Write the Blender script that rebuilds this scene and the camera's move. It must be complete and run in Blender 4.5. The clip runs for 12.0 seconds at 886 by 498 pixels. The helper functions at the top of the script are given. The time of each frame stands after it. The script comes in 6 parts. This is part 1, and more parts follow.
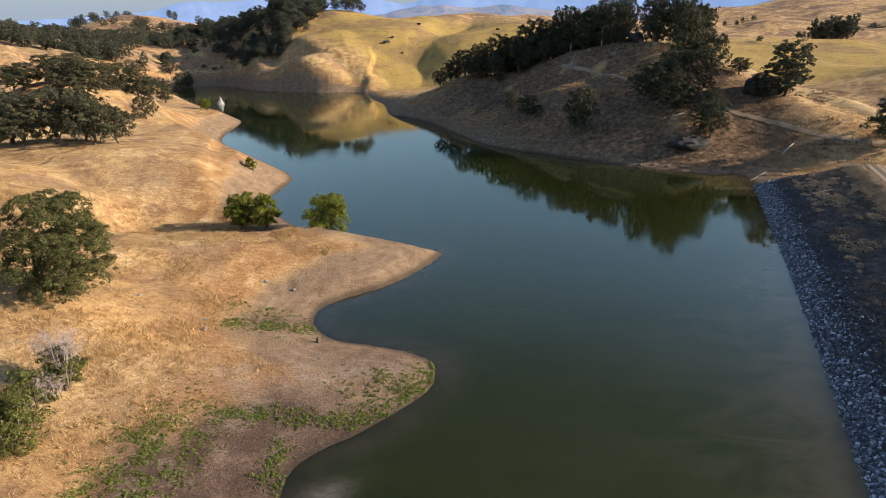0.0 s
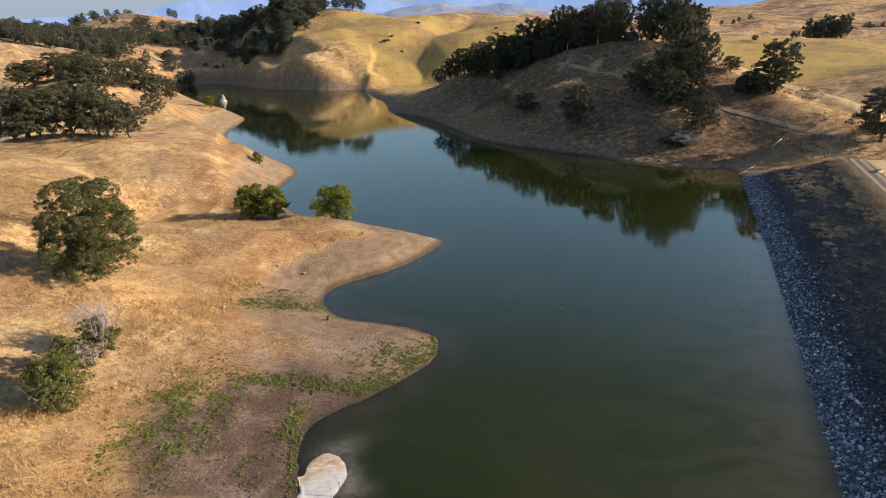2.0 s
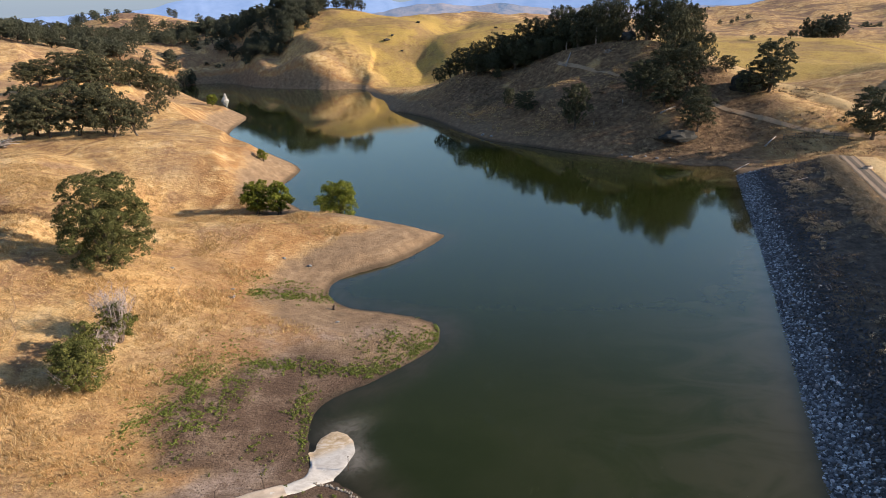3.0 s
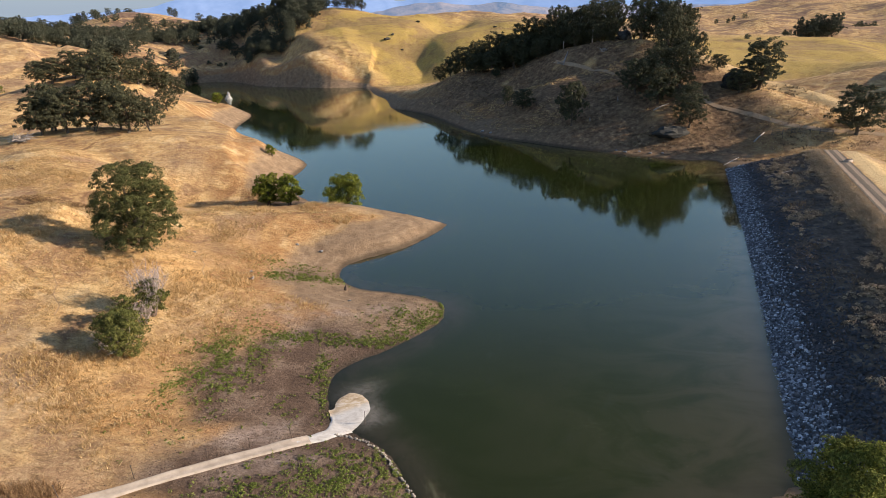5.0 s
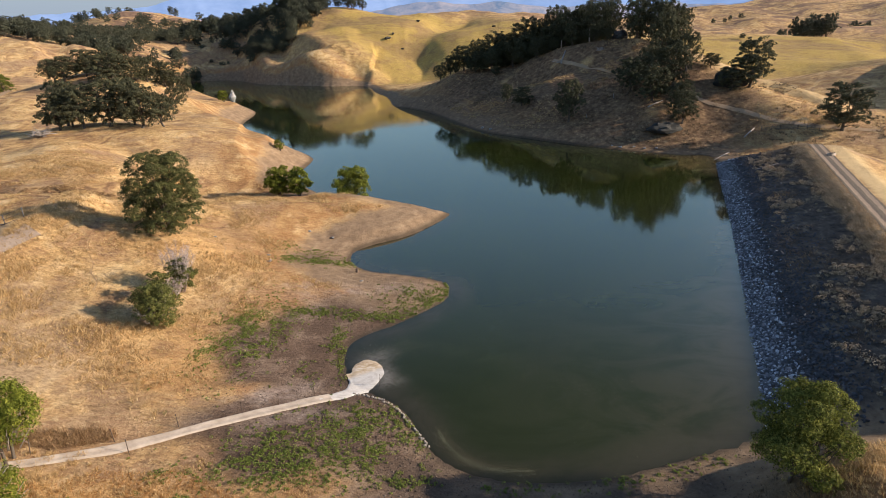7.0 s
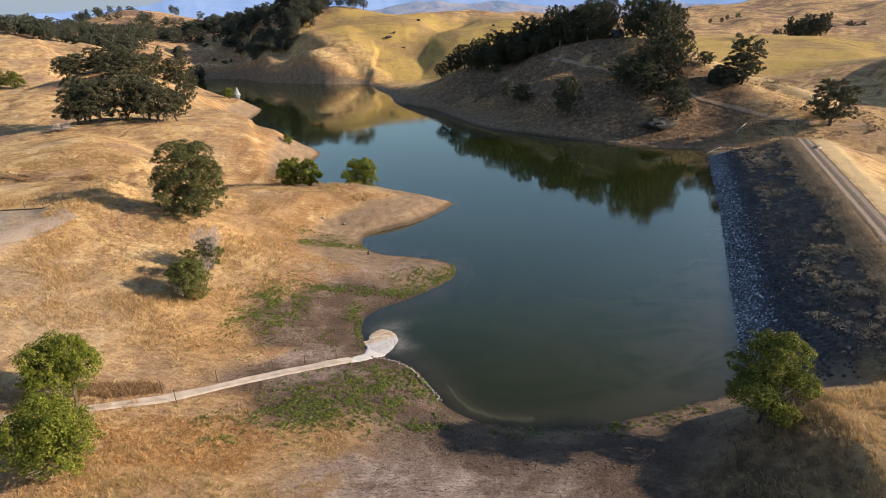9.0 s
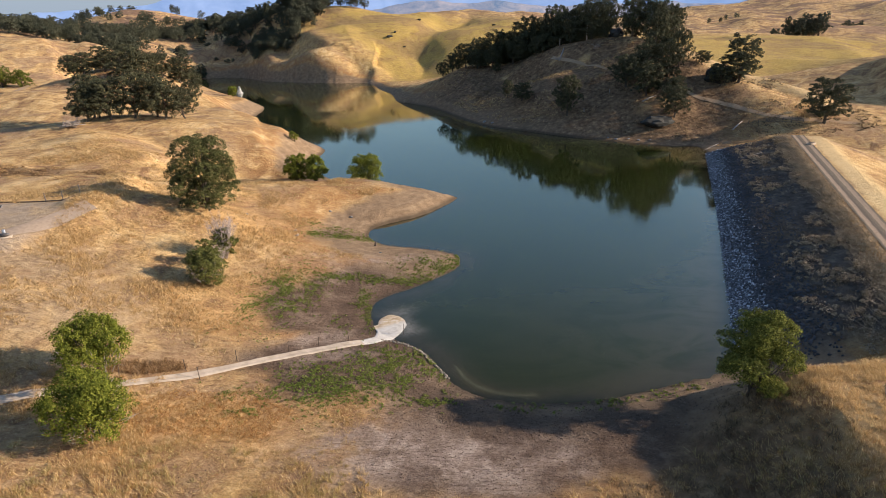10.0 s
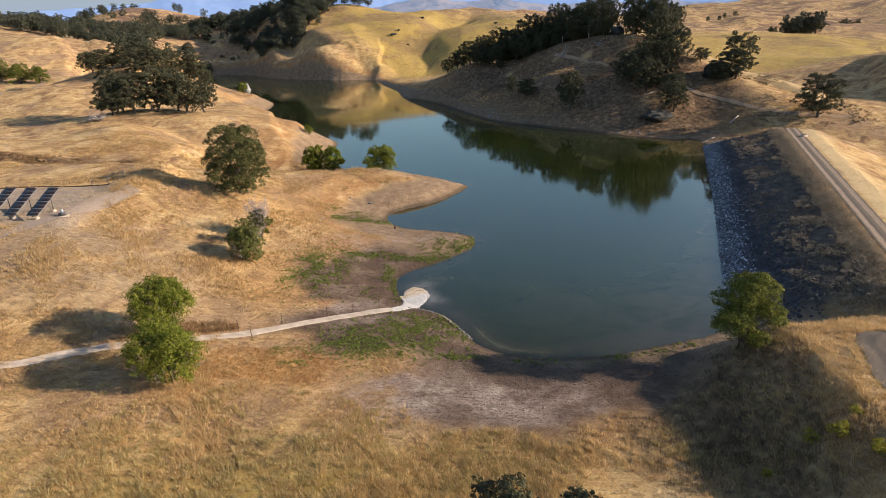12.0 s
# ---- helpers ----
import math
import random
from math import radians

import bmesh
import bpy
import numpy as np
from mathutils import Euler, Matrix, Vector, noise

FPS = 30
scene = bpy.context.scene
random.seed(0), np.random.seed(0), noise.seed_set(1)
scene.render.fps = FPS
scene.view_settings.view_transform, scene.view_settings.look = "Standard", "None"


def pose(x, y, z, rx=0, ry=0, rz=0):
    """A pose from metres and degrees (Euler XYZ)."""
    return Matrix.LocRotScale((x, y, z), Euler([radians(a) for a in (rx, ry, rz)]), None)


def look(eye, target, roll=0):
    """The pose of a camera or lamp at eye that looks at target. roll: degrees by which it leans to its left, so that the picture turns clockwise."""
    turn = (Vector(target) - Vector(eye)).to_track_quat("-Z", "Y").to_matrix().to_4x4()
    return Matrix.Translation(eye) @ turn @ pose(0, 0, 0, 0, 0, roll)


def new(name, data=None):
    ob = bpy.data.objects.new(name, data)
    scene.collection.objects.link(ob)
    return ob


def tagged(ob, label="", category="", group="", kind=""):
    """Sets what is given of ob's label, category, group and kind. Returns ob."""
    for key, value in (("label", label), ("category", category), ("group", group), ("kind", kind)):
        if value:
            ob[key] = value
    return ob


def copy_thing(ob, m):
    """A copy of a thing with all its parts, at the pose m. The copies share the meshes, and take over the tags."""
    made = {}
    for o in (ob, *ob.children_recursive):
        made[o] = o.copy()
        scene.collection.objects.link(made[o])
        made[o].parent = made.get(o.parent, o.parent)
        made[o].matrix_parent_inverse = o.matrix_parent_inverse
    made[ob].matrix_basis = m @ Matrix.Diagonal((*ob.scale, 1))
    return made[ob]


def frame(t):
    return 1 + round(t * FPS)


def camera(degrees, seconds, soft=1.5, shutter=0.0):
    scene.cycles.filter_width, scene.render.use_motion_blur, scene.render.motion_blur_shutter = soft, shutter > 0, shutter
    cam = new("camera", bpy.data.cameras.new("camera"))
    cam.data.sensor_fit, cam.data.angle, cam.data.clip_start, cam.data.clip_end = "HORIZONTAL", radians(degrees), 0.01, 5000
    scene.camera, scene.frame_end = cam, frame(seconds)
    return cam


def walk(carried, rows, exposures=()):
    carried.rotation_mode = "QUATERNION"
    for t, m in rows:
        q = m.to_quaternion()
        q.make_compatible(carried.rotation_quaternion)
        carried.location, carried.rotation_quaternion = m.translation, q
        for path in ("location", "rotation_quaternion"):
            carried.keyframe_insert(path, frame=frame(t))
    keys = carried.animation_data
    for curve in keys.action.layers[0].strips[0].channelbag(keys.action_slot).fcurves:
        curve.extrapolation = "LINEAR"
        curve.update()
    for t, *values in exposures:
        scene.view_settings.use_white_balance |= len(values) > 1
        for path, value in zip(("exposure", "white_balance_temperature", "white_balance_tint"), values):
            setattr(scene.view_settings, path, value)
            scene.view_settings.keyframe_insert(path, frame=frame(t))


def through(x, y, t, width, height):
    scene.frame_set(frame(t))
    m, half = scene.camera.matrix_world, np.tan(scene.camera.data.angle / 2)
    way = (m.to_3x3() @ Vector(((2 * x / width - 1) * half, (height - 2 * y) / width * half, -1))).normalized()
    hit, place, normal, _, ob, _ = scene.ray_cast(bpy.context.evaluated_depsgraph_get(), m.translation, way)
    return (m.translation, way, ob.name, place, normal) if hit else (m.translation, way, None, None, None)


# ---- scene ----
SUN_TURN, SUN_HEIGHT = 95.0, 20.5      # degrees: clockwise from +y, and above the horizon

# ---- camera ----
cam = camera(74.0, 12.0, soft=0.8)
# seconds, place, yaw, pitch, roll
PATH = [
    (0, 0.00, 0.00, 35.00, 0.00, -20.49, -1.79), (1, -0.21, -2.61, 34.99, -0.07, -20.55, -1.74),
    (2, -0.47, -5.52, 35.05, -0.14, -20.60, -1.72), (3, -0.80, -8.59, 35.15, -0.20, -20.65, -1.72),
    (4, -1.18, -11.75, 35.27, -0.26, -20.69, -1.72), (5, -1.61, -14.94, 35.38, -0.33, -20.74, -1.71),
    (6, -2.09, -18.16, 35.45, -0.40, -20.78, -1.70), (7, -2.63, -21.41, 35.48, -0.47, -20.81, -1.67),
    (8, -3.25, -24.73, 35.44, -0.54, -20.84, -1.63), (9, -4.00, -28.16, 35.37, -0.61, -20.87, -1.59),
    (10, -4.96, -31.75, 35.27, -0.68, -20.90, -1.55), (11, -6.24, -35.54, 35.21, -0.72, -20.96, -1.53),
    (12, -7.99, -39.56, 35.26, -0.75, -21.06, -1.54),
]
EXPOSURE = 0.93
walk(cam, [(t, pose(x, y, z, 90 + p, 0, w) @ pose(0, 0, 0, 0, 0, r)) for t, x, y, z, w, p, r in PATH],
     exposures=[(0, EXPOSURE), (12, EXPOSURE)])

# ---- light ----
world = bpy.data.worlds.new("sky")
scene.world = world
world.use_nodes = True
wn, wl = world.node_tree.nodes, world.node_tree.links
sky = wn.new("ShaderNodeTexSky")
sky.sky_type, sky.sun_disc = "NISHITA", False
sky.sun_elevation, sky.sun_rotation = radians(SUN_HEIGHT), radians(SUN_TURN)
sky.air_density, sky.dust_density, sky.ozone_density, sky.altitude = 1.0, 0.5, 3.0, 100
wn["Background"].inputs["Strength"].default_value = 0.10
tint = wn.new("ShaderNodeMix")
tint.data_type, tint.blend_type = "RGBA", "MULTIPLY"
tint.inputs[0].default_value = 1.0
tint.inputs[7].default_value = (1.03, 0.965, 0.94, 1)
wl.new(sky.outputs["Color"], tint.inputs[6])
# pale haze low over the horizon
haze = wn.new("ShaderNodeMix")
haze.data_type = "RGBA"
haze.inputs[6].default_value = (2.0, 2.4, 2.9, 1)
sky_way, sky_sep, low_air = wn.new("ShaderNodeTexCoord"), wn.new("ShaderNodeSeparateXYZ"), wn.new("ShaderNodeMapRange")
low_air.interpolation_type = "SMOOTHSTEP"
low_air.inputs["From Min"].default_value, low_air.inputs["From Max"].default_value = 0.03, 0.16
wl.new(sky_way.outputs["Generated"], sky_sep.inputs[0])
wl.new(sky_sep.outputs["Z"], low_air.inputs["Value"])
wl.new(low_air.outputs["Result"], haze.inputs[0])
wl.new(tint.outputs[2], haze.inputs[7])
wl.new(haze.outputs[2], wn["Background"].inputs["Color"])

sun = new("sun", bpy.data.lights.new("sun", "SUN"))
sun.data.energy, sun.data.angle, sun.data.color = 4.15, radians(0.6), (1.0, 0.84, 0.68)
el, az = radians(SUN_HEIGHT), radians(SUN_TURN)
sun.matrix_world = look((math.sin(az) * math.cos(el) * 400, math.cos(az) * math.cos(el) * 400, math.sin(el) * 400), (0, 0, 0))


# ---- materials ----
class Mat:
    """A small builder round one node material."""

    def __init__(self, name, rough=0.8, spec=0.3):
        self.m = bpy.data.materials.new(name)
        self.m.use_nodes = True
        self.n, self.l = self.m.node_tree.nodes, self.m.node_tree.links
        self.b = self.n["Principled BSDF"]
        self.b.inputs["Roughness"].default_value = rough
        self.b.inputs["Specular IOR Level"].default_value = spec
        self.co = self.n.new("ShaderNodeTexCoord").outputs["Object"]

    def put(self, socket, value):
        if isinstance(value, (int, float)):
            socket.default_value = value
        elif isinstance(value, tuple):
            socket.default_value = (*value, 1)[:4]
        else:
            self.l.new(value, socket)

    def noise(self, scale, detail=4, rough=0.55, stretch=None, warp=0.0):
        t = self.n.new("ShaderNodeTexNoise")
        t.inputs["Scale"].default_value, t.inputs["Detail"].default_value = scale, detail
        t.inputs["Roughness"].default_value, t.inputs["Distortion"].default_value = rough, warp
        co = self.co
        if stretch:
            mp = self.n.new("ShaderNodeMapping")
            mp.inputs["Scale"].default_value = stretch
            self.l.new(co, mp.inputs["Vector"])
            co = mp.outputs["Vector"]
        self.l.new(co, t.inputs["Vector"])
        return t.outputs["Fac"]

    def attr(self, name):
        t = self.n.new("ShaderNodeAttribute")
        t.attribute_name = name
        return t.outputs["Fac"]

    def island(self):
        return self.n.new("ShaderNodeNewGeometry").outputs["Random Per Island"]

    def own(self):
        return self.n.new("ShaderNodeObjectInfo").outputs["Random"]

    def step(self, fac, lo, hi, a=0.0, b=1.0):
        t = self.n.new("ShaderNodeMapRange")
        t.interpolation_type = "SMOOTHSTEP"
        for k, v in zip(("From Min", "From Max", "To Min", "To Max"), (lo, hi, a, b)):
            t.inputs[k].default_value = v
        self.put(t.inputs["Value"], fac)
        return t.outputs["Result"]

    def calc(self, op, a, b=0.0):
        t = self.n.new("ShaderNodeMath")
        t.operation = op
        self.put(t.inputs[0], a)
        self.put(t.inputs[1], b)
        return t.outputs[0]

    def mix(self, fac, a, b, blend="MIX"):
        t = self.n.new("ShaderNodeMix")
        t.data_type, t.blend_type = "RGBA", blend
        self.put(t.inputs[0], fac)
        self.put(t.inputs[6], a)
        self.put(t.inputs[7], b)
        return t.outputs[2]

    def ramp(self, fac, *stops):
        t = self.n.new("ShaderNodeValToRGB")
        e = t.color_ramp.elements
        while len(e) < len(stops):
            e.new(0.5)
        for el_, (pos, col) in zip(e, stops):
            el_.position, el_.color = pos, (*col, 1)
        self.put(t.inputs["Fac"], fac)
        return t.outputs["Color"]

    def color(self, c):
        self.put(self.b.inputs["Base Color"], c)
        return self

    def bump(self, height, strength=0.5, dist=0.1):
        t = self.n.new("ShaderNodeBump")
        t.inputs["Strength"].default_value, t.inputs["Distance"].default_value = strength, dist
        self.put(t.inputs["Height"], height)
        self.l.new(t.outputs["Normal"], self.b.inputs["Normal"])
        return self


def ground_material():
    m = Mat("dry_grassland", 0.95, 0.1)
    bank, dam, green, clay, far = m.attr("bank"), m.attr("dam"), m.attr("green"), m.attr("clay"), m.attr("far")
    mid, fine = m.noise(0.22, 5, 0.62), m.noise(2.2, 6, 0.7)
    tiny = m.noise(7.0, 4, 0.7)
    warm = m.noise(0.16, 6, 0.62, None, 1.2)
    # straw, gold, tan and brown patches a few metres wide
    grass = m.ramp(warm, (0.35, (0.25, 0.135, 0.07)), (0.45, (0.48, 0.285, 0.125)), (0.54, (0.66, 0.425, 0.18)), (0.66, (0.76, 0.54, 0.28)))
    bare = m.ramp(mid, (0.32, (0.22, 0.13, 0.085)), (0.62, (0.42, 0.265, 0.16)))
    grass = m.mix(m.step(m.noise(0.05, 6, 0.66, None, 0.8), 0.50, 0.62, 0, 0.75), grass, bare)
    streak = m.noise(0.6, 6, 0.72, (0.45, 2.0, 1.0), 1.0)
    grass = m.mix(m.step(streak, 0.47, 0.33, 0, 0.4), grass, (0.25, 0.15, 0.07))
    grass = m.mix(m.step(streak, 0.53, 0.67, 0, 0.36), grass, (0.80, 0.60, 0.31))
    dapple = m.noise(1.25, 7, 0.74, (0.8, 1.2, 1.0), 0.5)
    grass = m.mix(m.step(dapple, 0.49, 0.37, 0, 0.55), grass, (0.19, 0.115, 0.055))
    grass = m.mix(m.step(dapple, 0.55, 0.68, 0, 0.5), grass, (0.82, 0.63, 0.34))
    grass = m.mix(m.step(tiny, 0.49, 0.36, 0, 0.45), grass, (0.16, 0.10, 0.05))
    speck = m.noise(3.4, 5, 0.75, None, 0.4)
    grass = m.mix(m.step(speck, 0.48, 0.39, 0, 0.42), grass, (0.20, 0.125, 0.062))
    grass = m.mix(m.step(speck, 0.56, 0.66, 0, 0.38), grass, (0.84, 0.64, 0.36))
    olive = m.ramp(dapple, (0.3, (0.22, 0.15, 0.036)), (0.5, (0.42, 0.295, 0.072)), (0.72, (0.60, 0.44, 0.15)))
    grass = m.mix(m.calc("MULTIPLY", green, m.step(warm, 0.3, 0.6, 0.55, 1.0)), grass, olive)
    # worn, rocky brown patches on the far hills
    worn = m.calc("MULTIPLY", far, m.step(m.noise(0.018, 8, 0.68, (1.0, 1.5, 1.0), 1.2), 0.48, 0.57, 0, 0.95))
    grass = m.mix(worn, grass, m.ramp(mid, (0.3, (0.13, 0.078, 0.056)), (0.7, (0.33, 0.21, 0.13))))
    drab = m.ramp(dapple, (0.32, (0.22, 0.145, 0.085)), (0.5, (0.38, 0.265, 0.155)), (0.7, (0.58, 0.42, 0.24)))
    grass = m.mix(m.calc("MULTIPLY", m.attr("drab"), m.step(m.noise(0.12, 5, 0.65, None, 0.8), 0.38, 0.56, 0.3, 0.95)), grass, drab)
    rust = m.ramp(dapple, (0.32, (0.30, 0.155, 0.058)), (0.5, (0.58, 0.335, 0.13)), (0.7, (0.76, 0.51, 0.245)))
    grass = m.mix(m.calc("MULTIPLY", m.attr("rust"), m.step(warm, 0.3, 0.55, 0.5, 1.0)), grass, rust)
    # the bare drawdown bank
    soil = m.ramp(m.noise(0.5, 6, 0.65), (0.3, (0.17, 0.112, 0.068)), (0.55, (0.28, 0.19, 0.115)), (0.75, (0.38, 0.27, 0.165)))
    soil = m.mix(m.step(fine, 0.46, 0.3, 0, 0.55), soil, (0.085, 0.06, 0.045))
    soil = m.mix(m.step(m.noise(6, 5, 0.7), 0.56, 0.68, 0, 0.5), soil, (0.36, 0.29, 0.21))
    # strand lines left as the water fell
    lines = m.calc("SINE", m.calc("ADD", m.calc("MULTIPLY", bank, 3.4), m.calc("MULTIPLY", m.noise(0.12, 4, 0.6), 12.0)))
    soil = m.mix(m.calc("MULTIPLY", m.step(lines, 0.3, 1.0, 0, 0.22), m.step(mid, 0.42, 0.6)), soil, (0.42, 0.32, 0.21))
    edge = m.calc("ADD", bank, m.calc("MULTIPLY", m.calc("SUBTRACT", m.noise(0.16, 5, 0.65), 0.5), 9.0))
    col = m.mix(m.step(edge, 7.0, 11.5), soil, grass)
    ring = m.calc("MULTIPLY", m.step(edge, 22.0, 11.0), m.step(m.noise(0.3, 5, 0.65), 0.36, 0.6, 0.15, 0.85))
    col = m.mix(m.calc("MULTIPLY", ring, m.step(edge, 8.0, 11.0)), col, m.ramp(fine, (0.3, (0.20, 0.095, 0.04)), (0.7, (0.46, 0.25, 0.105))))
    # grey and violet dried silt on the flats
    grit = m.calc("ADD", m.calc("MULTIPLY", m.noise(0.28, 5, 0.6, None, 0.8), 0.6), m.calc("MULTIPLY", m.noise(3.2, 6, 0.75), 0.4))
    silt = m.ramp(grit, (0.34, (0.068, 0.044, 0.031)), (0.5, (0.138, 0.091, 0.062)), (0.66, (0.29, 0.21, 0.15)))
    silt = m.mix(m.step(tiny, 0.5, 0.36, 0, 0.8), silt, (0.045, 0.031, 0.026))
    silt = m.mix(m.step(m.noise(4.5, 4, 0.7), 0.58, 0.70, 0, 0.5), silt, (0.30, 0.22, 0.17))
    col = m.mix(clay, col, silt)
    chalk = m.ramp(grit, (0.36, (0.19, 0.135, 0.105)), (0.5, (0.36, 0.275, 0.22)), (0.64, (0.52, 0.42, 0.345)))
    chalk = m.mix(m.step(m.noise(1.6, 6, 0.72, (0.5, 1.8, 1.0), 0.8), 0.5, 0.38, 0, 0.7), chalk, (0.13, 0.09, 0.07))
    col = m.mix(m.calc("MULTIPLY", m.attr("chalk"), m.step(m.noise(0.35, 5, 0.65), 0.36, 0.55, 0.25, 1.0)), col, chalk)
    # brown litter; on the wooded hill and the knoll it also carries shade
    litter = m.ramp(m.noise(0.7, 6, 0.68), (0.32, (0.075, 0.046, 0.028)), (0.55, (0.22, 0.14, 0.08)), (0.75, (0.50, 0.34, 0.17)))
    col = m.mix(m.calc("MULTIPLY", m.attr("wood"), m.step(m.noise(0.06, 5, 0.65), 0.72, 0.54)), col, litter)
    bareground = m.ramp(dapple, (0.3, (0.28, 0.215, 0.155)), (0.5, (0.40, 0.31, 0.225)), (0.72, (0.55, 0.43, 0.30)))
    col = m.mix(m.calc("MULTIPLY", m.attr("yard"), m.step(warm, 0.62, 0.45, 0.55, 0.95)), col, bareground)
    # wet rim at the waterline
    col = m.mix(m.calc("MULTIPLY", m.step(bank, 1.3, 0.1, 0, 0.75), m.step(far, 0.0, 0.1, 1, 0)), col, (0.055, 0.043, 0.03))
    # wet mud, darkened further to put the near shore's shade into the colour
    col = m.mix(m.calc("MULTIPLY", m.attr("damp_shade"), m.step(m.noise(0.5, 5, 0.65), 0.3, 0.55, 0.35, 0.9)), col, m.ramp(fine, (0.3, (0.040, 0.030, 0.024)), (0.7, (0.11, 0.082, 0.062))))
    # the dam: dark brushy soil
    brush = m.ramp(m.noise(0.8, 6, 0.7, (1, 0.5, 1)), (0.36, (0.06, 0.05, 0.042)), (0.56, (0.14, 0.11, 0.085)), (0.76, (0.34, 0.26, 0.17)))
    col = m.mix(dam, col, brush)
    # pale dry grass, and the sunlit look of crests put into the colour
    col = m.mix(m.calc("MULTIPLY", m.attr("pale"), m.step(fine, 0.3, 0.6, 0.5, 0.95)), col, (0.68, 0.50, 0.26))
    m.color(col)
    grassy = m.step(edge, 6.0, 12.0, 0.3, 1.0)
    relief = m.calc("ADD", m.calc("MULTIPLY", fine, 0.35), m.calc("MULTIPLY", tiny, 0.2))
    relief = m.calc("ADD", relief, m.calc("MULTIPLY", grassy, m.calc("ADD", m.calc("MULTIPLY", dapple, 1.0), m.calc("MULTIPLY", streak, 0.8))))
    m.bump(relief, 0.75, 0.55)
    return m.m


def water_material():
    m = Mat("lake_water", 0.03, 0.5)
    m.b.inputs["IOR"].default_value = 1.8
    m.b.subsurface_method = "BURLEY"
    m.b.inputs["Subsurface Weight"].default_value = 1.0
    m.b.inputs["Subsurface Radius"].default_value = (1.0, 1.0, 0.9)
    m.b.inputs["Subsurface Scale"].default_value = 12.0
    m.put(m.b.inputs["Specular Tint"], (0.86, 1.0, 0.71))
    deep = m.ramp(m.noise(0.02, 3, 0.5), (0.35, (0.015, 0.020, 0.004)), (0.7, (0.021, 0.027, 0.0055)))
    swirl = m.noise(0.12, 5, 0.6, None, 2.5)
    deep = m.mix(m.step(swirl, 0.55, 0.72, 0, 0.35), deep, (0.024, 0.031, 0.016))
    m.color(m.mix(m.calc("MULTIPLY", m.attr("shoal"), m.step(swirl, 0.3, 0.65, 0.35, 0.8)), deep, (0.055, 0.046, 0.028)))
    silty = m.calc("MULTIPLY", m.attr("silt"), m.step(m.noise(0.08, 4, 0.6, (1.0, 2.0, 1.0), 1.5), 0.3, 0.62, 0.25, 1.0))
    m.color(m.mix(silty, m.b.inputs["Base Color"].links[0].from_socket, (0.070, 0.062, 0.037)))
    cloud = m.calc("MULTIPLY", m.attr("plume"), m.step(m.noise(0.7, 5, 0.65, None, 1.5), 0.3, 0.62, 0.45, 1.0))
    m.color(m.mix(cloud, m.b.inputs["Base Color"].links[0].from_socket, (0.30, 0.265, 0.22)))
    rip = m.calc("MULTIPLY", m.noise(1.4, 3, 0.5, (1, 2.2, 1)), m.step(m.noise(0.03, 2, 0.5), 0.4, 0.7, 0.25, 1.0))
    m.bump(rip, 0.035, 0.12)
    lw = m.n.new("ShaderNodeLayerWeight")
    lw.inputs["Blend"].default_value = 0.5
    m.put(m.b.inputs["Specular IOR Level"], m.step(lw.outputs["Facing"], 0.42, 0.80, 0.12, 1.0))
    m.put(m.b.inputs["Roughness"], m.step(m.noise(0.045, 3, 0.5), 0.35, 0.75, 0.025, 0.085))
    return m.m


def leaf_material(name, dark, mid, light, through=0.35):
    m = Mat(name, 0.7, 0.12)
    r = m.island()
    col = m.ramp(r, (0.0, dark), (0.5, mid), (1.0, light))
    col = m.mix(m.step(m.noise(0.45, 3), 0.4, 0.7, 0, 0.5), col, mid)
    own = m.step(m.own(), 0.0, 1.0, 0.75, 1.2)
    col = m.mix(1.0, col, m.ramp(own, (0.0, (0.75, 0.75, 0.75)), (1.0, (1.0, 1.0, 1.0))), "MULTIPLY")
    col = m.mix(m.attr("tone"), col, dark)
    m.color(col)
    tr = m.n.new("ShaderNodeBsdfTranslucent")
    m.l.new(col, tr.inputs["Color"])
    mx = m.n.new("ShaderNodeMixShader")
    mx.inputs[0].default_value = through
    m.l.new(m.b.outputs[0], mx.inputs[1])
    m.l.new(tr.outputs[0], mx.inputs[2])
    m.l.new(mx.outputs[0], m.n["Material Output"].inputs["Surface"])
    return m.m


def plain_material(name, a, b, scale=3.0, rough=0.85, bump=0.4, dist=0.05, stretch=None, spec=0.3, metal=0.0):
    m = Mat(name, rough, spec)
    f = m.noise(scale, 6, 0.65, stretch)
    m.color(m.mix(m.step(m.noise(scale * 0.15, 3), 0.35, 0.7, 0, 0.4), m.ramp(f, (0.3, a), (0.72, b)), a))
    m.b.inputs["Metallic"].default_value = metal
    if bump:
        m.bump(f, bump, dist)
    return m.m


GROUND, WATER = ground_material(), water_material()
OAK_LEAF = leaf_material("oak_leaves", (0.040, 0.044, 0.028), (0.084, 0.086, 0.046), (0.145, 0.138, 0.070), 0.18)
# oak leaves with distance haze put into the colour, paler and bluer
HAZED_LEAF = leaf_material("hazed_oak_leaves", (0.046, 0.052, 0.036), (0.086, 0.092, 0.060), (0.135, 0.138, 0.090), 0.15)
OLIVE_LEAF = leaf_material("olive_oak_leaves", (0.042, 0.047, 0.019), (0.108, 0.114, 0.040), (0.22, 0.22, 0.078), 0.24)
YELLOW_LEAF = leaf_material("yellow_leaves", (0.16, 0.15, 0.02), (0.34, 0.31, 0.04), (0.55, 0.50, 0.08), 0.35)
WILLOW_LEAF = leaf_material("willow_leaves", (0.065, 0.08, 0.011), (0.18, 0.205, 0.028), (0.38, 0.39, 0.068), 0.36)
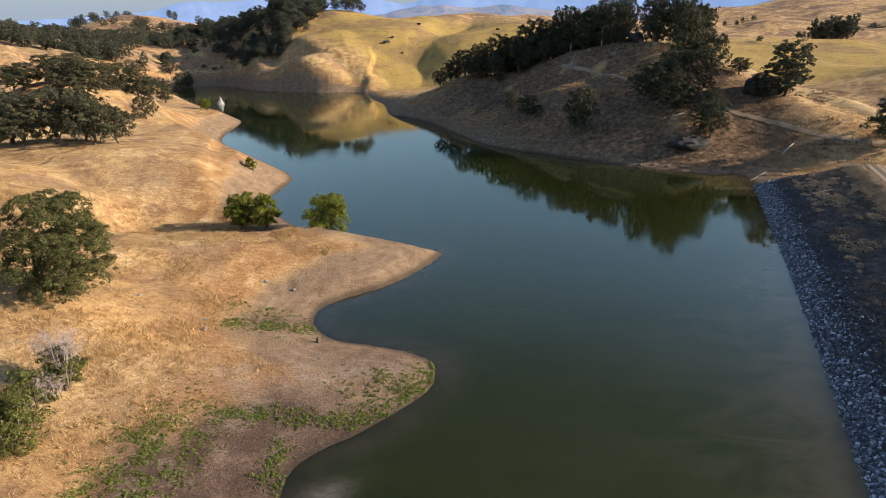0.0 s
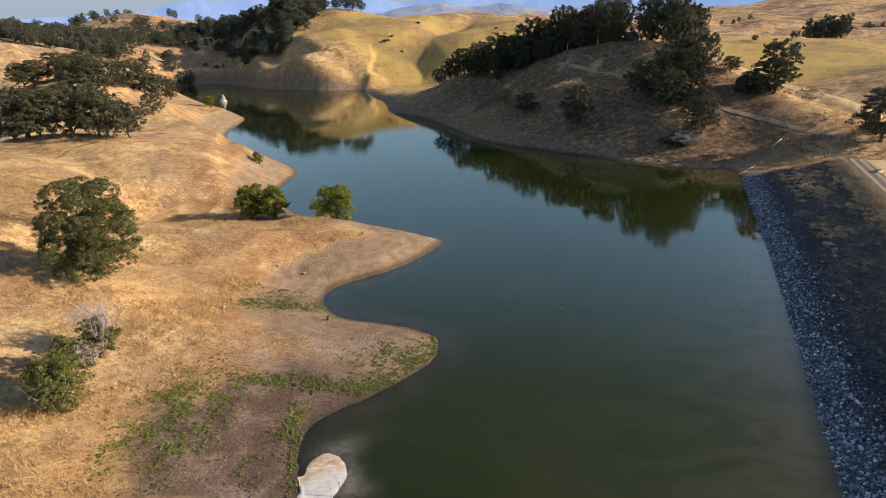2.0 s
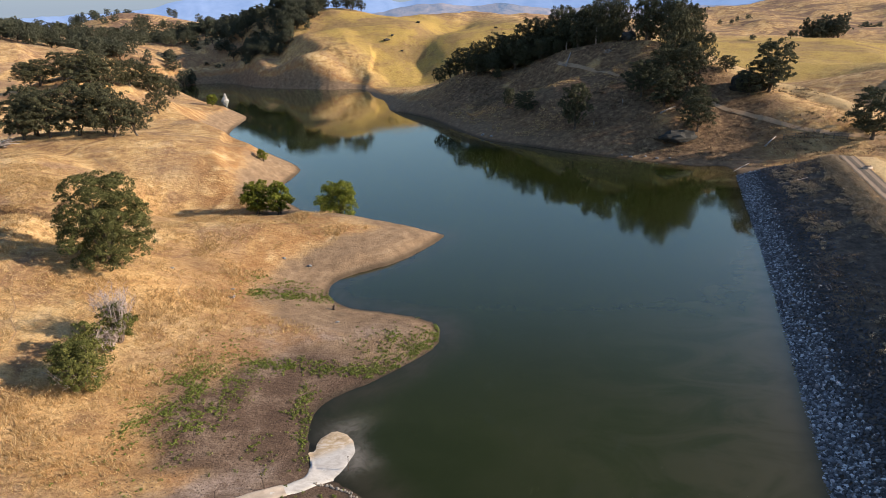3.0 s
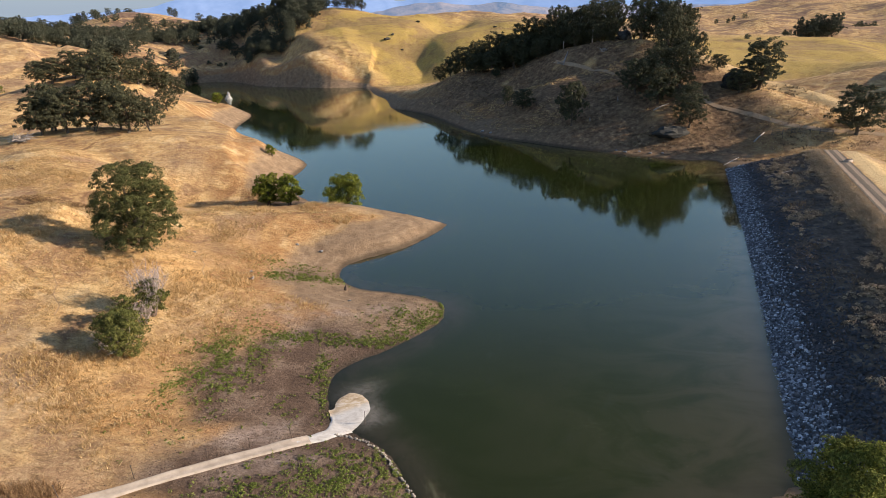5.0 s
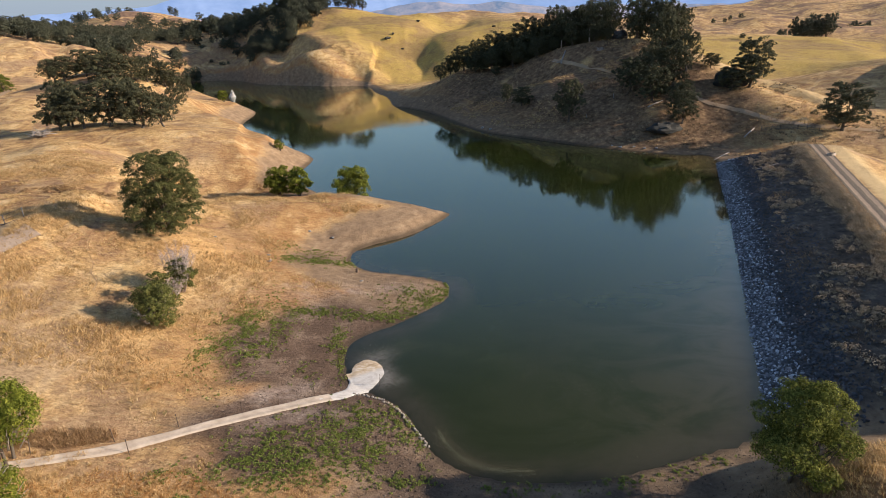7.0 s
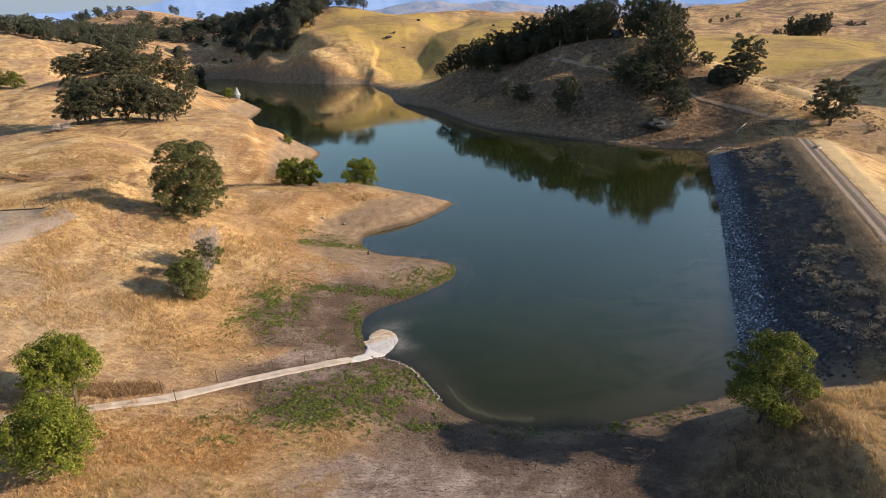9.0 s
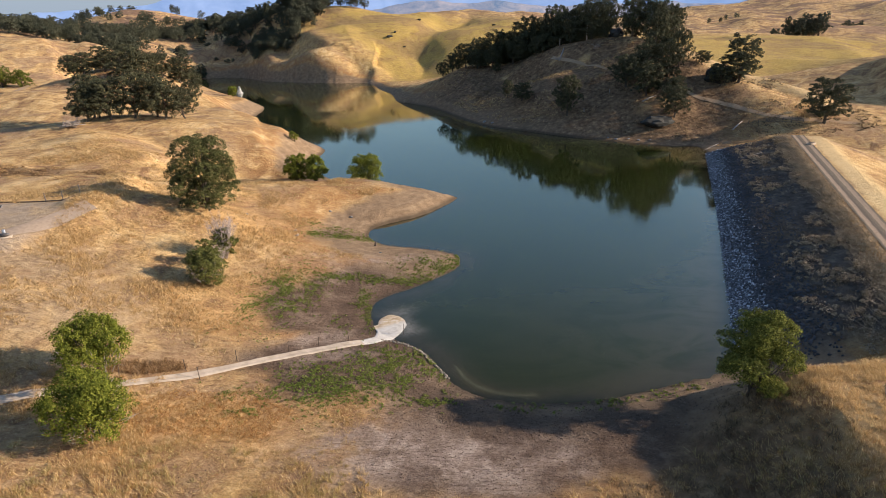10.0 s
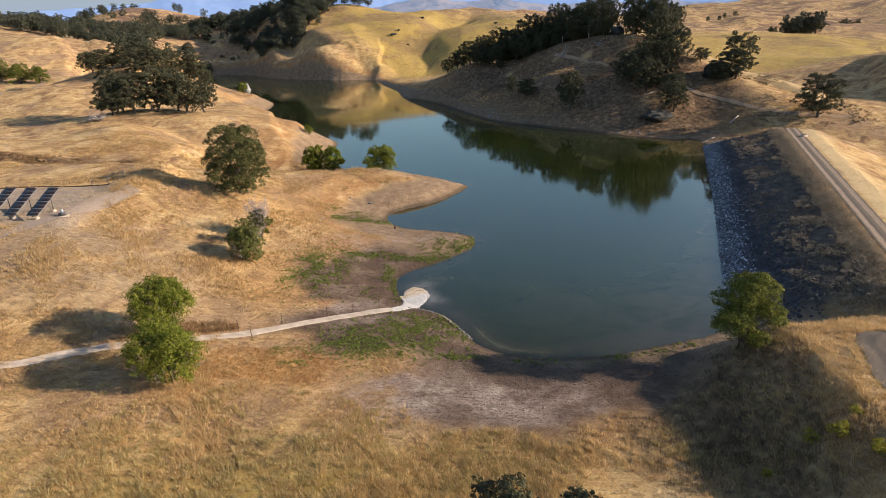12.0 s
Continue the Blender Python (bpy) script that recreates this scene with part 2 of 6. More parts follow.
SHRUB_LEAF = leaf_material("shrub_leaves", (0.062, 0.078, 0.015), (0.15, 0.175, 0.030), (0.32, 0.33, 0.065), 0.42)
SCRUB_LEAF = leaf_material("scrub_leaves", (0.060, 0.068, 0.020), (0.155, 0.162, 0.046), (0.31, 0.30, 0.095), 0.36)
# willow leaves brightened, the sunlit look put into their colour
DAM_LEAF = leaf_material("sunlit_willow_leaves", (0.058, 0.068, 0.015), (0.17, 0.185, 0.038), (0.40, 0.40, 0.09), 0.32)
WEED_LEAF = leaf_material("weed_leaves", (0.105, 0.135, 0.030), (0.215, 0.255, 0.056), (0.37, 0.41, 0.115), 0.4)
STRAW = leaf_material("dry_stems", (0.38, 0.25, 0.115), (0.62, 0.425, 0.195), (0.86, 0.66, 0.37), 0.42)
RUST_STRAW = leaf_material("rusty_stems", (0.28, 0.14, 0.05), (0.54, 0.295, 0.105), (0.74, 0.46, 0.19), 0.35)
OLIVE_STRAW = leaf_material("olive_stems", (0.27, 0.20, 0.075), (0.54, 0.425, 0.18), (0.78, 0.62, 0.33), 0.42)
BRUSH_STEMS = leaf_material("tan_brush", (0.19, 0.145, 0.10), (0.42, 0.33, 0.22), (0.68, 0.54, 0.37), 0.3)
DEAD_WEED = leaf_material("dead_weeds", (0.20, 0.115, 0.055), (0.38, 0.24, 0.12), (0.60, 0.42, 0.24), 0.3)
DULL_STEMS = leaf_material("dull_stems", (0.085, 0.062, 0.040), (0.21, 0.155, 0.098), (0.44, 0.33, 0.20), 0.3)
BARK = plain_material("oak_bark", (0.055, 0.042, 0.032), (0.17, 0.14, 0.11), 5, 0.95, 0.8, 0.05, (1, 1, 0.25))
DEAD = plain_material("bleached_wood", (0.26, 0.22, 0.19), (0.52, 0.46, 0.41), 5, 0.9, 0.5, 0.03, (1, 1, 0.25))
TWIG = plain_material("bleached_twigs", (0.30, 0.24, 0.22), (0.58, 0.49, 0.46), 5, 0.9, 0.0, 0.03)
ROCK = plain_material("grey_rock", (0.12, 0.115, 0.11), (0.34, 0.33, 0.32), 2.2, 0.9, 0.8, 0.08)
TRACK = plain_material("pale_track_dust", (0.30, 0.20, 0.12), (0.46, 0.33, 0.20), 4, 0.95, 0.4, 0.04)
CONCRETE = plain_material("pale_concrete", (0.36, 0.285, 0.21), (0.64, 0.53, 0.42), 0.9, 0.9, 0.3, 0.02)


# ---- shape of the land ----
# The waterline: the near and left bank, then the far shore and the wooded bank back to the dam.
LEFT_BANK = [
    (28, 23.6), (24.2, 21.2), (19.8, 19.7), (14.7, 18.1), (9.8, 16.9), (2.3, 17.3), (-1.9, 19.2), (-4.3, 22.2), (-6.0, 26.5), (-8.0, 29.0), (-10.3, 30.6), (-12.3, 32.2),
    (-13.3, 35), (-13.7, 38.3), (-13.3, 41.0), (-11.6, 43.0), (-8.1, 45.5), (-2.4, 51.1), (-1.2, 54.7), (-1.6, 57.6), (-4.6, 60),
    (-9.4, 61.9), (-13.7, 63.5), (-16.8, 67.4), (-16.7, 72.3), (-13.3, 75.7), (-7.2, 80.2), (-0.6, 90.4), (-2.6, 93),
    (-10, 97), (-19, 101.5), (-27, 107), (-34, 116), (-39, 126), (-39, 136), (-38.9, 150), (-50, 168), (-62.4, 185.7),
    (-76, 206), (-81.6, 226), (-86.7, 260.6), (-107.2, 287.2), (-134.7, 322.5), (-190, 385),
]
FAR_BANK = [
    (-215, 420), (-192, 448), (-168, 461), (-146, 444), (-124, 413), (-99, 396), (-70, 381), (-47, 375), (-35.7, 330), (-29.3, 312.5),
    (-25, 290), (-21.9, 267.5), (-13.8, 256.7), (-3.9, 238.3), (4.6, 213.3), (13.1, 189.5), (21, 178.7), (28.4, 171.4),
    (35.2, 163.9), (41.6, 157.6), (53.6, 147.6), (64.5, 139.3), (72.2, 132.4), (51.2, 78.9),
]
# Hills and hollows: centre, height, two radii, turn.
BANK_MOUNDS = [
    (-42, 60, 5.2, 16, 14, 0), (-72, 48, 5.3, 20, 20, 0), (-95, 70, 5.9, 30, 25, 0),
    (-55, 30, 4.5, 18, 15, 0), (-75, 10, -1.2, 30, 30, 0), (-36, 40, 0.6, 10, 12, 0),
    (-70, 95, 3.9, 20, 18, 0), (-52, 128, 3.4, 12, 16, 0), (-110, 120, 1.6, 25, 20, 0),
    (20, -4, 1.1, 8, 8, 0), (24, -12, 3.5, 9, 9, 0), (30, 6, 4.3, 7, 7, 0),
    (20, 7, 3.0, 6, 6, 0), (30, 15, 3.4, 6, 6, 0), (40, -4, 0.8, 10, 10, 0),
]
BANK_MOUNDS_b = [
    (30, -8, 3.0, 14, 14, 0), (-30, 8, 0.5, 15, 12, 0), (-65, -15, 1.5, 35, 30, 0),
    (60, -25, 2.9, 30, 30, 0), (0, -120, 14.8, 150, 80, 0), (110, 80, 1.1, 35, 50, 0),
    (-15, 89, 2.9, 14, 7, 8), (-35, 80, 3.5, 16, 10, 0), (-58, 58, 3.4, 9, 9, 0),
    (-50, 75, 2.2, 11, 6, -25), (-33, 84, 0.7, 11, 5, -20), (-40, 96, -0.8, 13, 6, -15),
    (-60, 84, -1.0, 12, 6, -15), (-26, 76, -1.0, 10, 6, -10), (-85, 112, 5.2, 14, 12, 0),
]
BANK_MOUNDS_c = [
    (-84, 84, -3.0, 24, 9, 0), (-60, 74, 1.3, 12, 7, 0), (-40, 70, -2.2, 8, 7, 0), (-29, 62, -1.2, 7, 6, 0), (-47, 60, 0.9, 6, 5, 0),
    (-100, 0, 6.1, 40, 40, 0), (130, 50, -4.8, 50, 90, 20), (37, 10, 2.3, 9, 9, 0),
]
HILL_MOUNDS = [
    (-85, 138, 6.9, 25, 14, 10), (-118, 195, 9.6, 30, 38, 20), (-150, 240, 3.1, 40, 30, 0),
    (-110, 250, -1.4, 22, 30, 0), (-180, 290, -6.0, 40, 40, 0), (-200, 130, -9.4, 50, 50, 0),
    (50, 190, 7.5, 26, 26, 0), (20, 245, 11.3, 26, 30, 0), (85, 192, 15.7, 24, 24, 0),
    (62, 235, 13.3, 26, 26, 0), (30, 240, -7.1, 22, 22, 0), (45, 205, 4.8, 20, 20, 0),
    (66, 165, 5.3, 14, 14, 0), (60, 205, -2.7, 16, 16, 0), (100, 205, 1.2, 20, 25, 0),
]
HILL_MOUNDS_b = [
    (200, 230, 0.4, 30, 22, -30), (175, 262, -1.1, 25, 18, -30), (100, 162, 7.1, 16, 20, 0),
    (120, 145, 3.4, 25, 20, 0), (60, 300, 1.4, 40, 30, 0), (20, 285, -1.3, 25, 20, 0),
    (215, 240, -5.7, 50, 32, -20), (180, 285, -7.1, 30, 25, 0), (150, 200, 6.1, 30, 30, 0),
    (0, 300, 1.4, 60, 40, 0), (75, 215, 7.4, 20, 20, 0), (75, 255, 8.6, 20, 20, 0),
    (-48, 138, 5.1, 9, 10, 0), (240, 225, -1.6, 40, 30, -15), (12, 270, 5.2, 16, 14, 0),
]
HILL_MOUNDS_c = [
    (40, 252, 7.8, 18, 16, 0), (-180, 258, 3.1, 25, 20, 0),
]
RANGE_MOUNDS = [
    (-240, 350, 8.2, 60, 35, -20), (-160, 340, 7.2, 50, 25, -35), (-250, 440, -9.4, 70, 40, 0),
    (-160, 500, -12.2, 50, 45, 0), (-90, 500, 17.4, 45, 45, 0), (-105, 432, -9.3, 22, 22, 0),
    (-30, 400, -17.2, 40, 35, 0), (15, 560, 11.2, 50, 50, 0), (80, 600, 15.3, 60, 60, 0),
    (-5, 330, -8.9, 40, 30, 0), (60, 400, -8.0, 60, 40, 0), (220, 420, 4.0, 80, 45, -10),
    (310, 490, 10.0, 60, 50, 0), (400, 850, 10.0, 130, 90, 0), (560, 880, 18.7, 140, 120, 0),
]
RANGE_MOUNDS_b = [
    (-480, 960, 29.0, 130, 90, 0), (300, 320, -13.8, 60, 60, 0), (-10, 900, 19.4, 200, 150, 0),
    (-300, 700, -1.1, 150, 120, 0), (300, -50, -8.0, 200, 120, 0), (-300, 100, 31.1, 150, 150, 0),
    (-550, 480, 31.4, 180, 150, 0), (600, 550, 23.7, 180, 150, 0), (-190, 540, -15.9, 60, 40, 0),
    (-150, 560, 20.7, 50, 40, 0), (-120, 470, -6.1, 30, 30, 0), (-160, 620, 16.9, 80, 50, 0),
    (-200, 480, -11.9, 40, 30, 0), (-92, 410, -4.6, 20, 16, 0), (-64, 400, -4.3, 20, 16, 0),
]
RANGE_MOUNDS_c = [
    (-300, 500, 17.5, 200, 200, 0), (0, 480, 39.1, 180, 140, 0), (300, 420, 5.6, 170, 150, 0),
    (500, 900, 39.0, 400, 300, 0), (-450, 950, 39.0, 350, 300, 0), (-450, 350, 23.8, 200, 200, 0),
    (-50, 350, -4.4, 45, 30, 30), (-75, 470, -9.9, 40, 40, 0), (15, 505, -6.5, 40, 50, 0),
    (300, 200, 36.8, 120, 100, 0), (120, 350, 2.1, 60, 50, 0), (-70, 405, 3.7, 22, 20, -20),
    (-40, 395, 0.9, 18, 18, 0), (-60, 435, 2.1, 30, 24, 0), (-160, 425, 51.3, 25, 18, 0),
]
RANGE_MOUNDS_d = [
    (-5, 382, -14.0, 52, 40, 0), (-34, 398, -4.0, 14, 30, 0), (-80, 430, -8.0, 40, 15, 0), (-118, 412, -5.0, 16, 18, 0), (-15, 425, -6.0, 16, 30, -20), (10, 480, -7.0, 14, 40, -25),
    (-215, 445, 7.0, 25, 25, 0), (-290, 425, 4.9, 40, 30, 0), (-25, 395, 2.0, 16, 18, 0),
    (-5, 375, -1.1, 22, 18, 0), (-30, 465, -1.0, 30, 25, 0), (20, 460, -4.7, 30, 30, 0),
]
MOUNDS = BANK_MOUNDS + BANK_MOUNDS_b + BANK_MOUNDS_c + HILL_MOUNDS + HILL_MOUNDS_b + HILL_MOUNDS_c + RANGE_MOUNDS + RANGE_MOUNDS_b + RANGE_MOUNDS_c + RANGE_MOUNDS_d


def rounded(points):
    """A smooth closed line through the points, four pieces a span; the last span, along the dam, stays straight."""
    p = np.array(points, float)
    a, b, c, d = np.roll(p, 1, 0), p, np.roll(p, -1, 0), np.roll(p, -2, 0)
    a[0], d[-2] = b[0], c[-2]
    rows = [0.5 * (2 * b + (c - a) * t + (2 * a - 5 * b + 4 * c - d) * t**2 + (3 * b - a - 3 * c + d) * t**3) for t in (0, 0.25, 0.5, 0.75)]
    return np.stack(rows, 1).reshape(-1, 2)[: 4 * (len(p) - 1) + 1]


SHORE = rounded(LEFT_BANK + FAR_BANK)


def shore_distance(x, y):
    """Metres from the waterline, positive on land."""
    best, inside = np.full(x.shape, 1e9), np.zeros(x.shape, bool)
    for (ax, ay), (bx, by) in zip(SHORE, np.roll(SHORE, -1, 0)):
        ex, ey = bx - ax, by - ay
        k = np.clip(((x - ax) * ex + (y - ay) * ey) / (ex * ex + ey * ey + 1e-9), 0, 1)
        best = np.minimum(best, (x - ax - k * ex) ** 2 + (y - ay - k * ey) ** 2)
        if ay != by:
            inside ^= ((ay > y) != (by > y)) & (x < ex * (y - ay) / ey + ax)
    return np.where(inside, -1, 1) * np.sqrt(best)


def smooth(a, b, v):
    t = np.clip((v - a) / (b - a), 0, 1)
    return t * t * (3 - 2 * t)


GRID = np.random.RandomState(4).rand(256, 256) * 2 - 1


def lumps(x, y, size, octaves=3):
    """Smooth value noise of about -1 to 1, with lumps of that many metres."""
    out, amp = 0, 1.0
    for k in range(octaves):
        u, v = x / size + 17.3 * k + 60, y / size + 9.1 * k + 40
        i, j = np.floor(u).astype(int), np.floor(v).astype(int)
        f, g = u - i, v - j
        f, g = f * f * (3 - 2 * f), g * g * (3 - 2 * g)
        q = lambda a, b: GRID[(i + a) % 256, (j + b) % 256]
        out = out + amp * ((q(0, 0) * (1 - f) + q(1, 0) * f) * (1 - g) + (q(0, 1) * (1 - f) + q(1, 1) * f) * g)
        size, amp = size / 2.1, amp * 0.5
    return out


def bump_at(x, y, cx, cy, rx, ry, turn):
    c, s = math.cos(radians(turn)), math.sin(radians(turn))
    a, b = ((x - cx) * c + (y - cy) * s) / rx, ((y - cy) * c - (x - cx) * s) / ry
    return np.exp(-(a * a + b * b))


def dam_bow(u, v):
    """How far the dam's waterline bows out from a straight line."""
    return np.interp(v, [0, 60, 116], [1.1, 0.9, -0.4]) * (1 - smooth(6, 17, u))


def dam_uv(x, y):
    """Across the dam from its waterline, and along it from its near end."""
    u, v = (x - 27) * 0.921 - (y - 24) * 0.389, (x - 27) * 0.389 + (y - 24) * 0.921
    return u - dam_bow(u, v), v


def crest_height(x, y, line, front, back, soft=4.0):
    """Height of a ridge: its crest line (x, y, z), and how steeply it falls to the near side and to the far side."""
    best, z = np.full(x.shape, 1e18), np.full(x.shape, -50.0)
    for (ax, ay, az), (bx, by, bz) in zip(line, line[1:]):
        ex, ey = bx - ax, by - ay
        k = np.clip(((x - ax) * ex + (y - ay) * ey) / (ex * ex + ey * ey), 0, 1)
        px, py = x - ax - k * ex, y - ay - k * ey
        d = px * px + py * py
        side = (py * ex - px * ey) / np.sqrt((ex * ex + ey * ey) * (d + 1e-6)) * (1 if ex > 0 else -1)
        slope = front + (back - front) * (0.5 + 0.5 * side)
        z = np.where(d < best, az + (bz - az) * k - slope * (np.sqrt(d + soft * soft) - soft), z)
        best = np.minimum(best, d)
    return z


def higher(a, b, w=0.6):
    return 0.5 * (a + b + np.sqrt((a - b) ** 2 + w * w)) - 0.25 * w * np.exp(-((a - b) / w) ** 2)


# Crests that stand out: line, fall to the near and far side, roundness.
RIDGES = [
    ([(-104, 124, 11.6), (-98, 128, 12.3), (-87, 130, 12.3), (-74, 131, 12.4), (-63, 132, 11.5), (-54, 133, 10.0), (-49, 135, 8.0)], 0.32, 0.06, 4.0),
    ([(-160, 176, 16.0), (-144, 185, 17.8), (-139, 195, 19.7), (-132, 205, 22.5), (-123, 210, 22.6), (-109, 210, 18.5), (-100, 210, 13.7), (-92, 218, 8.3)], 0.17, 0.34, 9.0),
    ([(-262, 330, 33.0), (-239, 332, 33.7), (-232, 340, 34.2), (-221, 346, 27.0), (-215, 350, 31.5), (-201, 350, 28.0), (-182, 350, 20.3), (-165, 352, 12)], 0.26, 0.42, 6.0),
    ([(-104, 402, 15.2), (-91, 402, 25.0), (-81, 402, 30.4), (-71.5, 400, 28.5), (-57.0, 396, 20.5), (-49.5, 395, 10.5)], 0.80, 0.6, 11.0),
    ([(-86, 443, 34.0), (-70.7, 450, 37.0), (-50.7, 455, 33.5), (-34, 457, 25.5), (-26, 452, 18)], 0.45, 0.1, 8.0),
    ([(-120, 505, 50.5), (-102, 500, 49.0), (-86, 500, 48.6), (-59, 500, 46.6), (-41.6, 510, 42.8), (-13.6, 520, 45.7), (15.7, 540, 46.7)], 0.42, 0.5, 10.0),
    ([(10, 556, 44), (26.6, 560, 48.2), (42, 562, 44.0)], 0.42, 0.42, 5.0),
    ([(60, 575, 44), (83, 575, 45.5), (104, 575, 43)], 0.3, 0.42, 8.0),
    ([(76, 206, 26.0), (83.5, 200, 26.6), (91.2, 194, 23.6), (98.5, 188, 19.9), (103.4, 182, 16.6), (109.5, 176, 15.2), (114, 168, 13.3), (116.2, 160, 11.6), (115, 150, 9.4)], 0.45, 0.40, 2.5),
    ([(45, 243, 22.5), (51, 238, 25.0), (58, 231, 26.8), (66, 222, 28.0), (76, 216, 29.0), (84, 210, 27.5)], 0.85, 0.30, 4.0),
    ([(186, 460, 24.3), (237, 450, 22.9), (261, 440, 21.2), (284, 430, 20.3), (319, 420, 12.3)], 0.12, 0.25, 12.0),
    ([(290, 806, 38), (313, 800, 41.9), (345, 812, 46), (368, 820, 51.2), (388, 828, 47.5), (403, 830, 50.5), (451, 850, 58.0), (520, 860, 62)], 0.13, 0.4, 8.0),
    ([(404, 826, 51.0), (384, 740, 41.0), (372, 660, 29.0)], 0.45, 0.5, 4.0),
    ([(470, 845, 58.0), (452, 730, 46.0), (430, 650, 33.0)], 0.45, 0.5, 4.0),
    ([(560, 850, 62.0), (540, 700, 50.0), (500, 600, 33.0)], 0.45, 0.5, 4.0),
    ([(335, 812, 46.0), (318, 740, 38.0), (300, 670, 27.0)], 0.45, 0.5, 4.0),
]
PENINSULA = [(-66, 88, 7.2), (-58, 89.5, 5.6), (-52, 91.5, 4.7), (-42, 93, 4.2), (-33, 93.2, 4.1), (-26, 93.4, 4.3), (-20, 93.2, 4.2), (-15, 92.6, 3.6), (-11, 92, 2.9), (-7.5, 91.4, 2.2), (-3.4, 90.8, 1.1)]


def height_field(x, y):
    """Ground height and distance from the waterline."""
    x, y = np.asarray(x, float), np.asarray(y, float)
    s = shore_distance(x, y)
    on = np.clip(s, 0, None)
    z = 1.6 * (1 - np.exp(-on / 14.0))
    hills = sum(h * bump_at(x, y, cx, cy, rx, ry, t) for cx, cy, h, rx, ry, t in MOUNDS)
    z = z + hills * (1 - np.exp(-on / (9.0 + 4 * smooth(230, 330, y) - 8 * bump_at(x, y, -88, 402, 32, 30, 0))))
    dist = np.hypot(x, y)
    z = z + smooth(3, 30, s) * (0.28 * lumps(x, y, 9, 3) + smooth(380, 620, dist) * 3.0 * lumps(x, y, 75, 4) + smooth(400, 700, dist) * 5.5 * (np.abs(lumps(x, y, 120, 4)) - 0.45) + smooth(330, 600, dist) * smooth(80, 260, x) * 6 * (np.abs(lumps(x + 40, y, 85, 3)) - 0.45) + smooth(600, 1500, dist) * 14 * lumps(x, y, 320, 3))
    z = z + smooth(0.3, 3, s) * 0.05 * lumps(x, y, 1.7, 2)
    z = np.maximum(z, 0.1 * (1 - np.exp(-on)) + 0.05 * np.minimum(on, 12))
    z = np.where(s < 0, np.maximum(-0.28 * np.abs(s), -7) - 0.02, z)
    crests = np.full(x.shape, -50.0)
    for line, front, back, soft in RIDGES:
        crests = higher(crests, crest_height(x, y, line, front, back, soft) + 0.5 * lumps(x, y, 16, 3) * smooth(0.0, 300.0, np.hypot(x, y)), 0.8)
    crests = np.minimum(crests, 0.1 + 0.5 * on + 0.012 * on * on)
    z = np.where(s > 0, higher(z, crests, 0.8), z)
    # the peninsula: a rounded face to the south, a short steep bank behind its crest
    px_, pz_ = [q[0] for q in PENINSULA], [q[2] for q in PENINSULA]
    beyond = y - np.interp(x, px_, [q[1] for q in PENINSULA]) - 0.5 * lumps(x, y, 7, 2)
    top = np.interp(x, px_, pz_) + 0.12 * lumps(x, y, 3, 2)
    brow = np.where(beyond < 0, top - 0.0085 * beyond**2, np.maximum(top - 0.40 * beyond * smooth(0, 3, beyond), 0.7 + 3.5 * smooth(-56, -68, x)))
    brow = np.minimum(brow, 0.1 + 0.6 * on)
    k = smooth(-68, -58, x) * smooth(-24, -15, beyond) * (1 - smooth(13 + 4 * smooth(-40, -46, x), 23 + 4 * smooth(-40, -46, x), beyond)) * (s > 0)
    z = z * (1 - k) + np.where(beyond < 0, higher(z, brow, 0.5), brow) * k
    # the levelled terrace and the low scarp behind it
    flat = smooth(-110, -96, x) * (1 - smooth(-61, -56.5, x + 0.12 * (y - 40) - 6 * smooth(54, 60, y))) * smooth(34, 38, y + 0.25 * (x + 60)) * (1 - smooth(70.5, 75.5, y))
    z = z * (1 - flat) + (11.1 + 0.03 * (y - 38)) * flat
    rise = y + 0.08 * (x + 80) + 1.5 * lumps(x, y, 14, 2)
    z = z + 2.5 * (smooth(80.5, 83.4, rise) - smooth(84, 116, rise)) * (1 - smooth(-66, -52, x)) * smooth(-140, -120, x)
    # the knoll at the near end of the dam: a level top with a steep side to the west
    top, edge = np.interp(y, [-25, -4, 3.4, 9, 14, 18], [7.6, 7.3, 7.2, 6.2, 4.7, 3.6]), np.interp(y, [-25, -4.3, -0.7, 3.4, 9, 14, 18], [21.5, 24.5, 25.3, 26.0, 26.6, 27.6, 29.0])
    edge = edge + 0.7 * lumps(x, y, 4, 2)
    foot = np.interp(y, [-25, -8, 2, 8, 13.5, 17], [3.6, 3.0, 2.3, 1.3, 0.7, 0.25])
    side = top - 0.47 * np.clip(edge - x, 0, None) + 0.03 * np.clip(x - edge, 0, 12) + 0.12 * lumps(x, y, 2.5, 2)
    blend = np.clip(0.5 + (side - foot) / 1.6, 0, 1)
    knoll = foot * (1 - blend) + side * blend + 0.4 * blend * (1 - blend)
    k = smooth(7, 12, x) * (1 - smooth(15, 19, y)) * (1 - smooth(42, 58, x)) * smooth(-60, -30, y)
    z = np.where(s > 0, z * (1 - k) + np.maximum(knoll, 0.05 * on) * k, z)
    # the shaded ridge beyond the farm track
    top, edge = np.interp(y, [90, 130, 160, 192, 235, 265], [-12, 12, 22, 19.5, 6.5, -8]), np.interp(y, [100, 160, 192, 235], [168, 163, 162, 154]) + 3 * lumps(x, y, 18, 2)
    ridge = top - 0.58 * np.clip(edge - x, 0, None) + 0.06 * np.clip(x - edge, 0, 40)
    z = np.where((x > 110) & (s > 0), 0.5 * (z + ridge + np.sqrt((z - ridge) ** 2 + 1.5)) - 0.0, z)
    u, v = dam_uv(x, y)
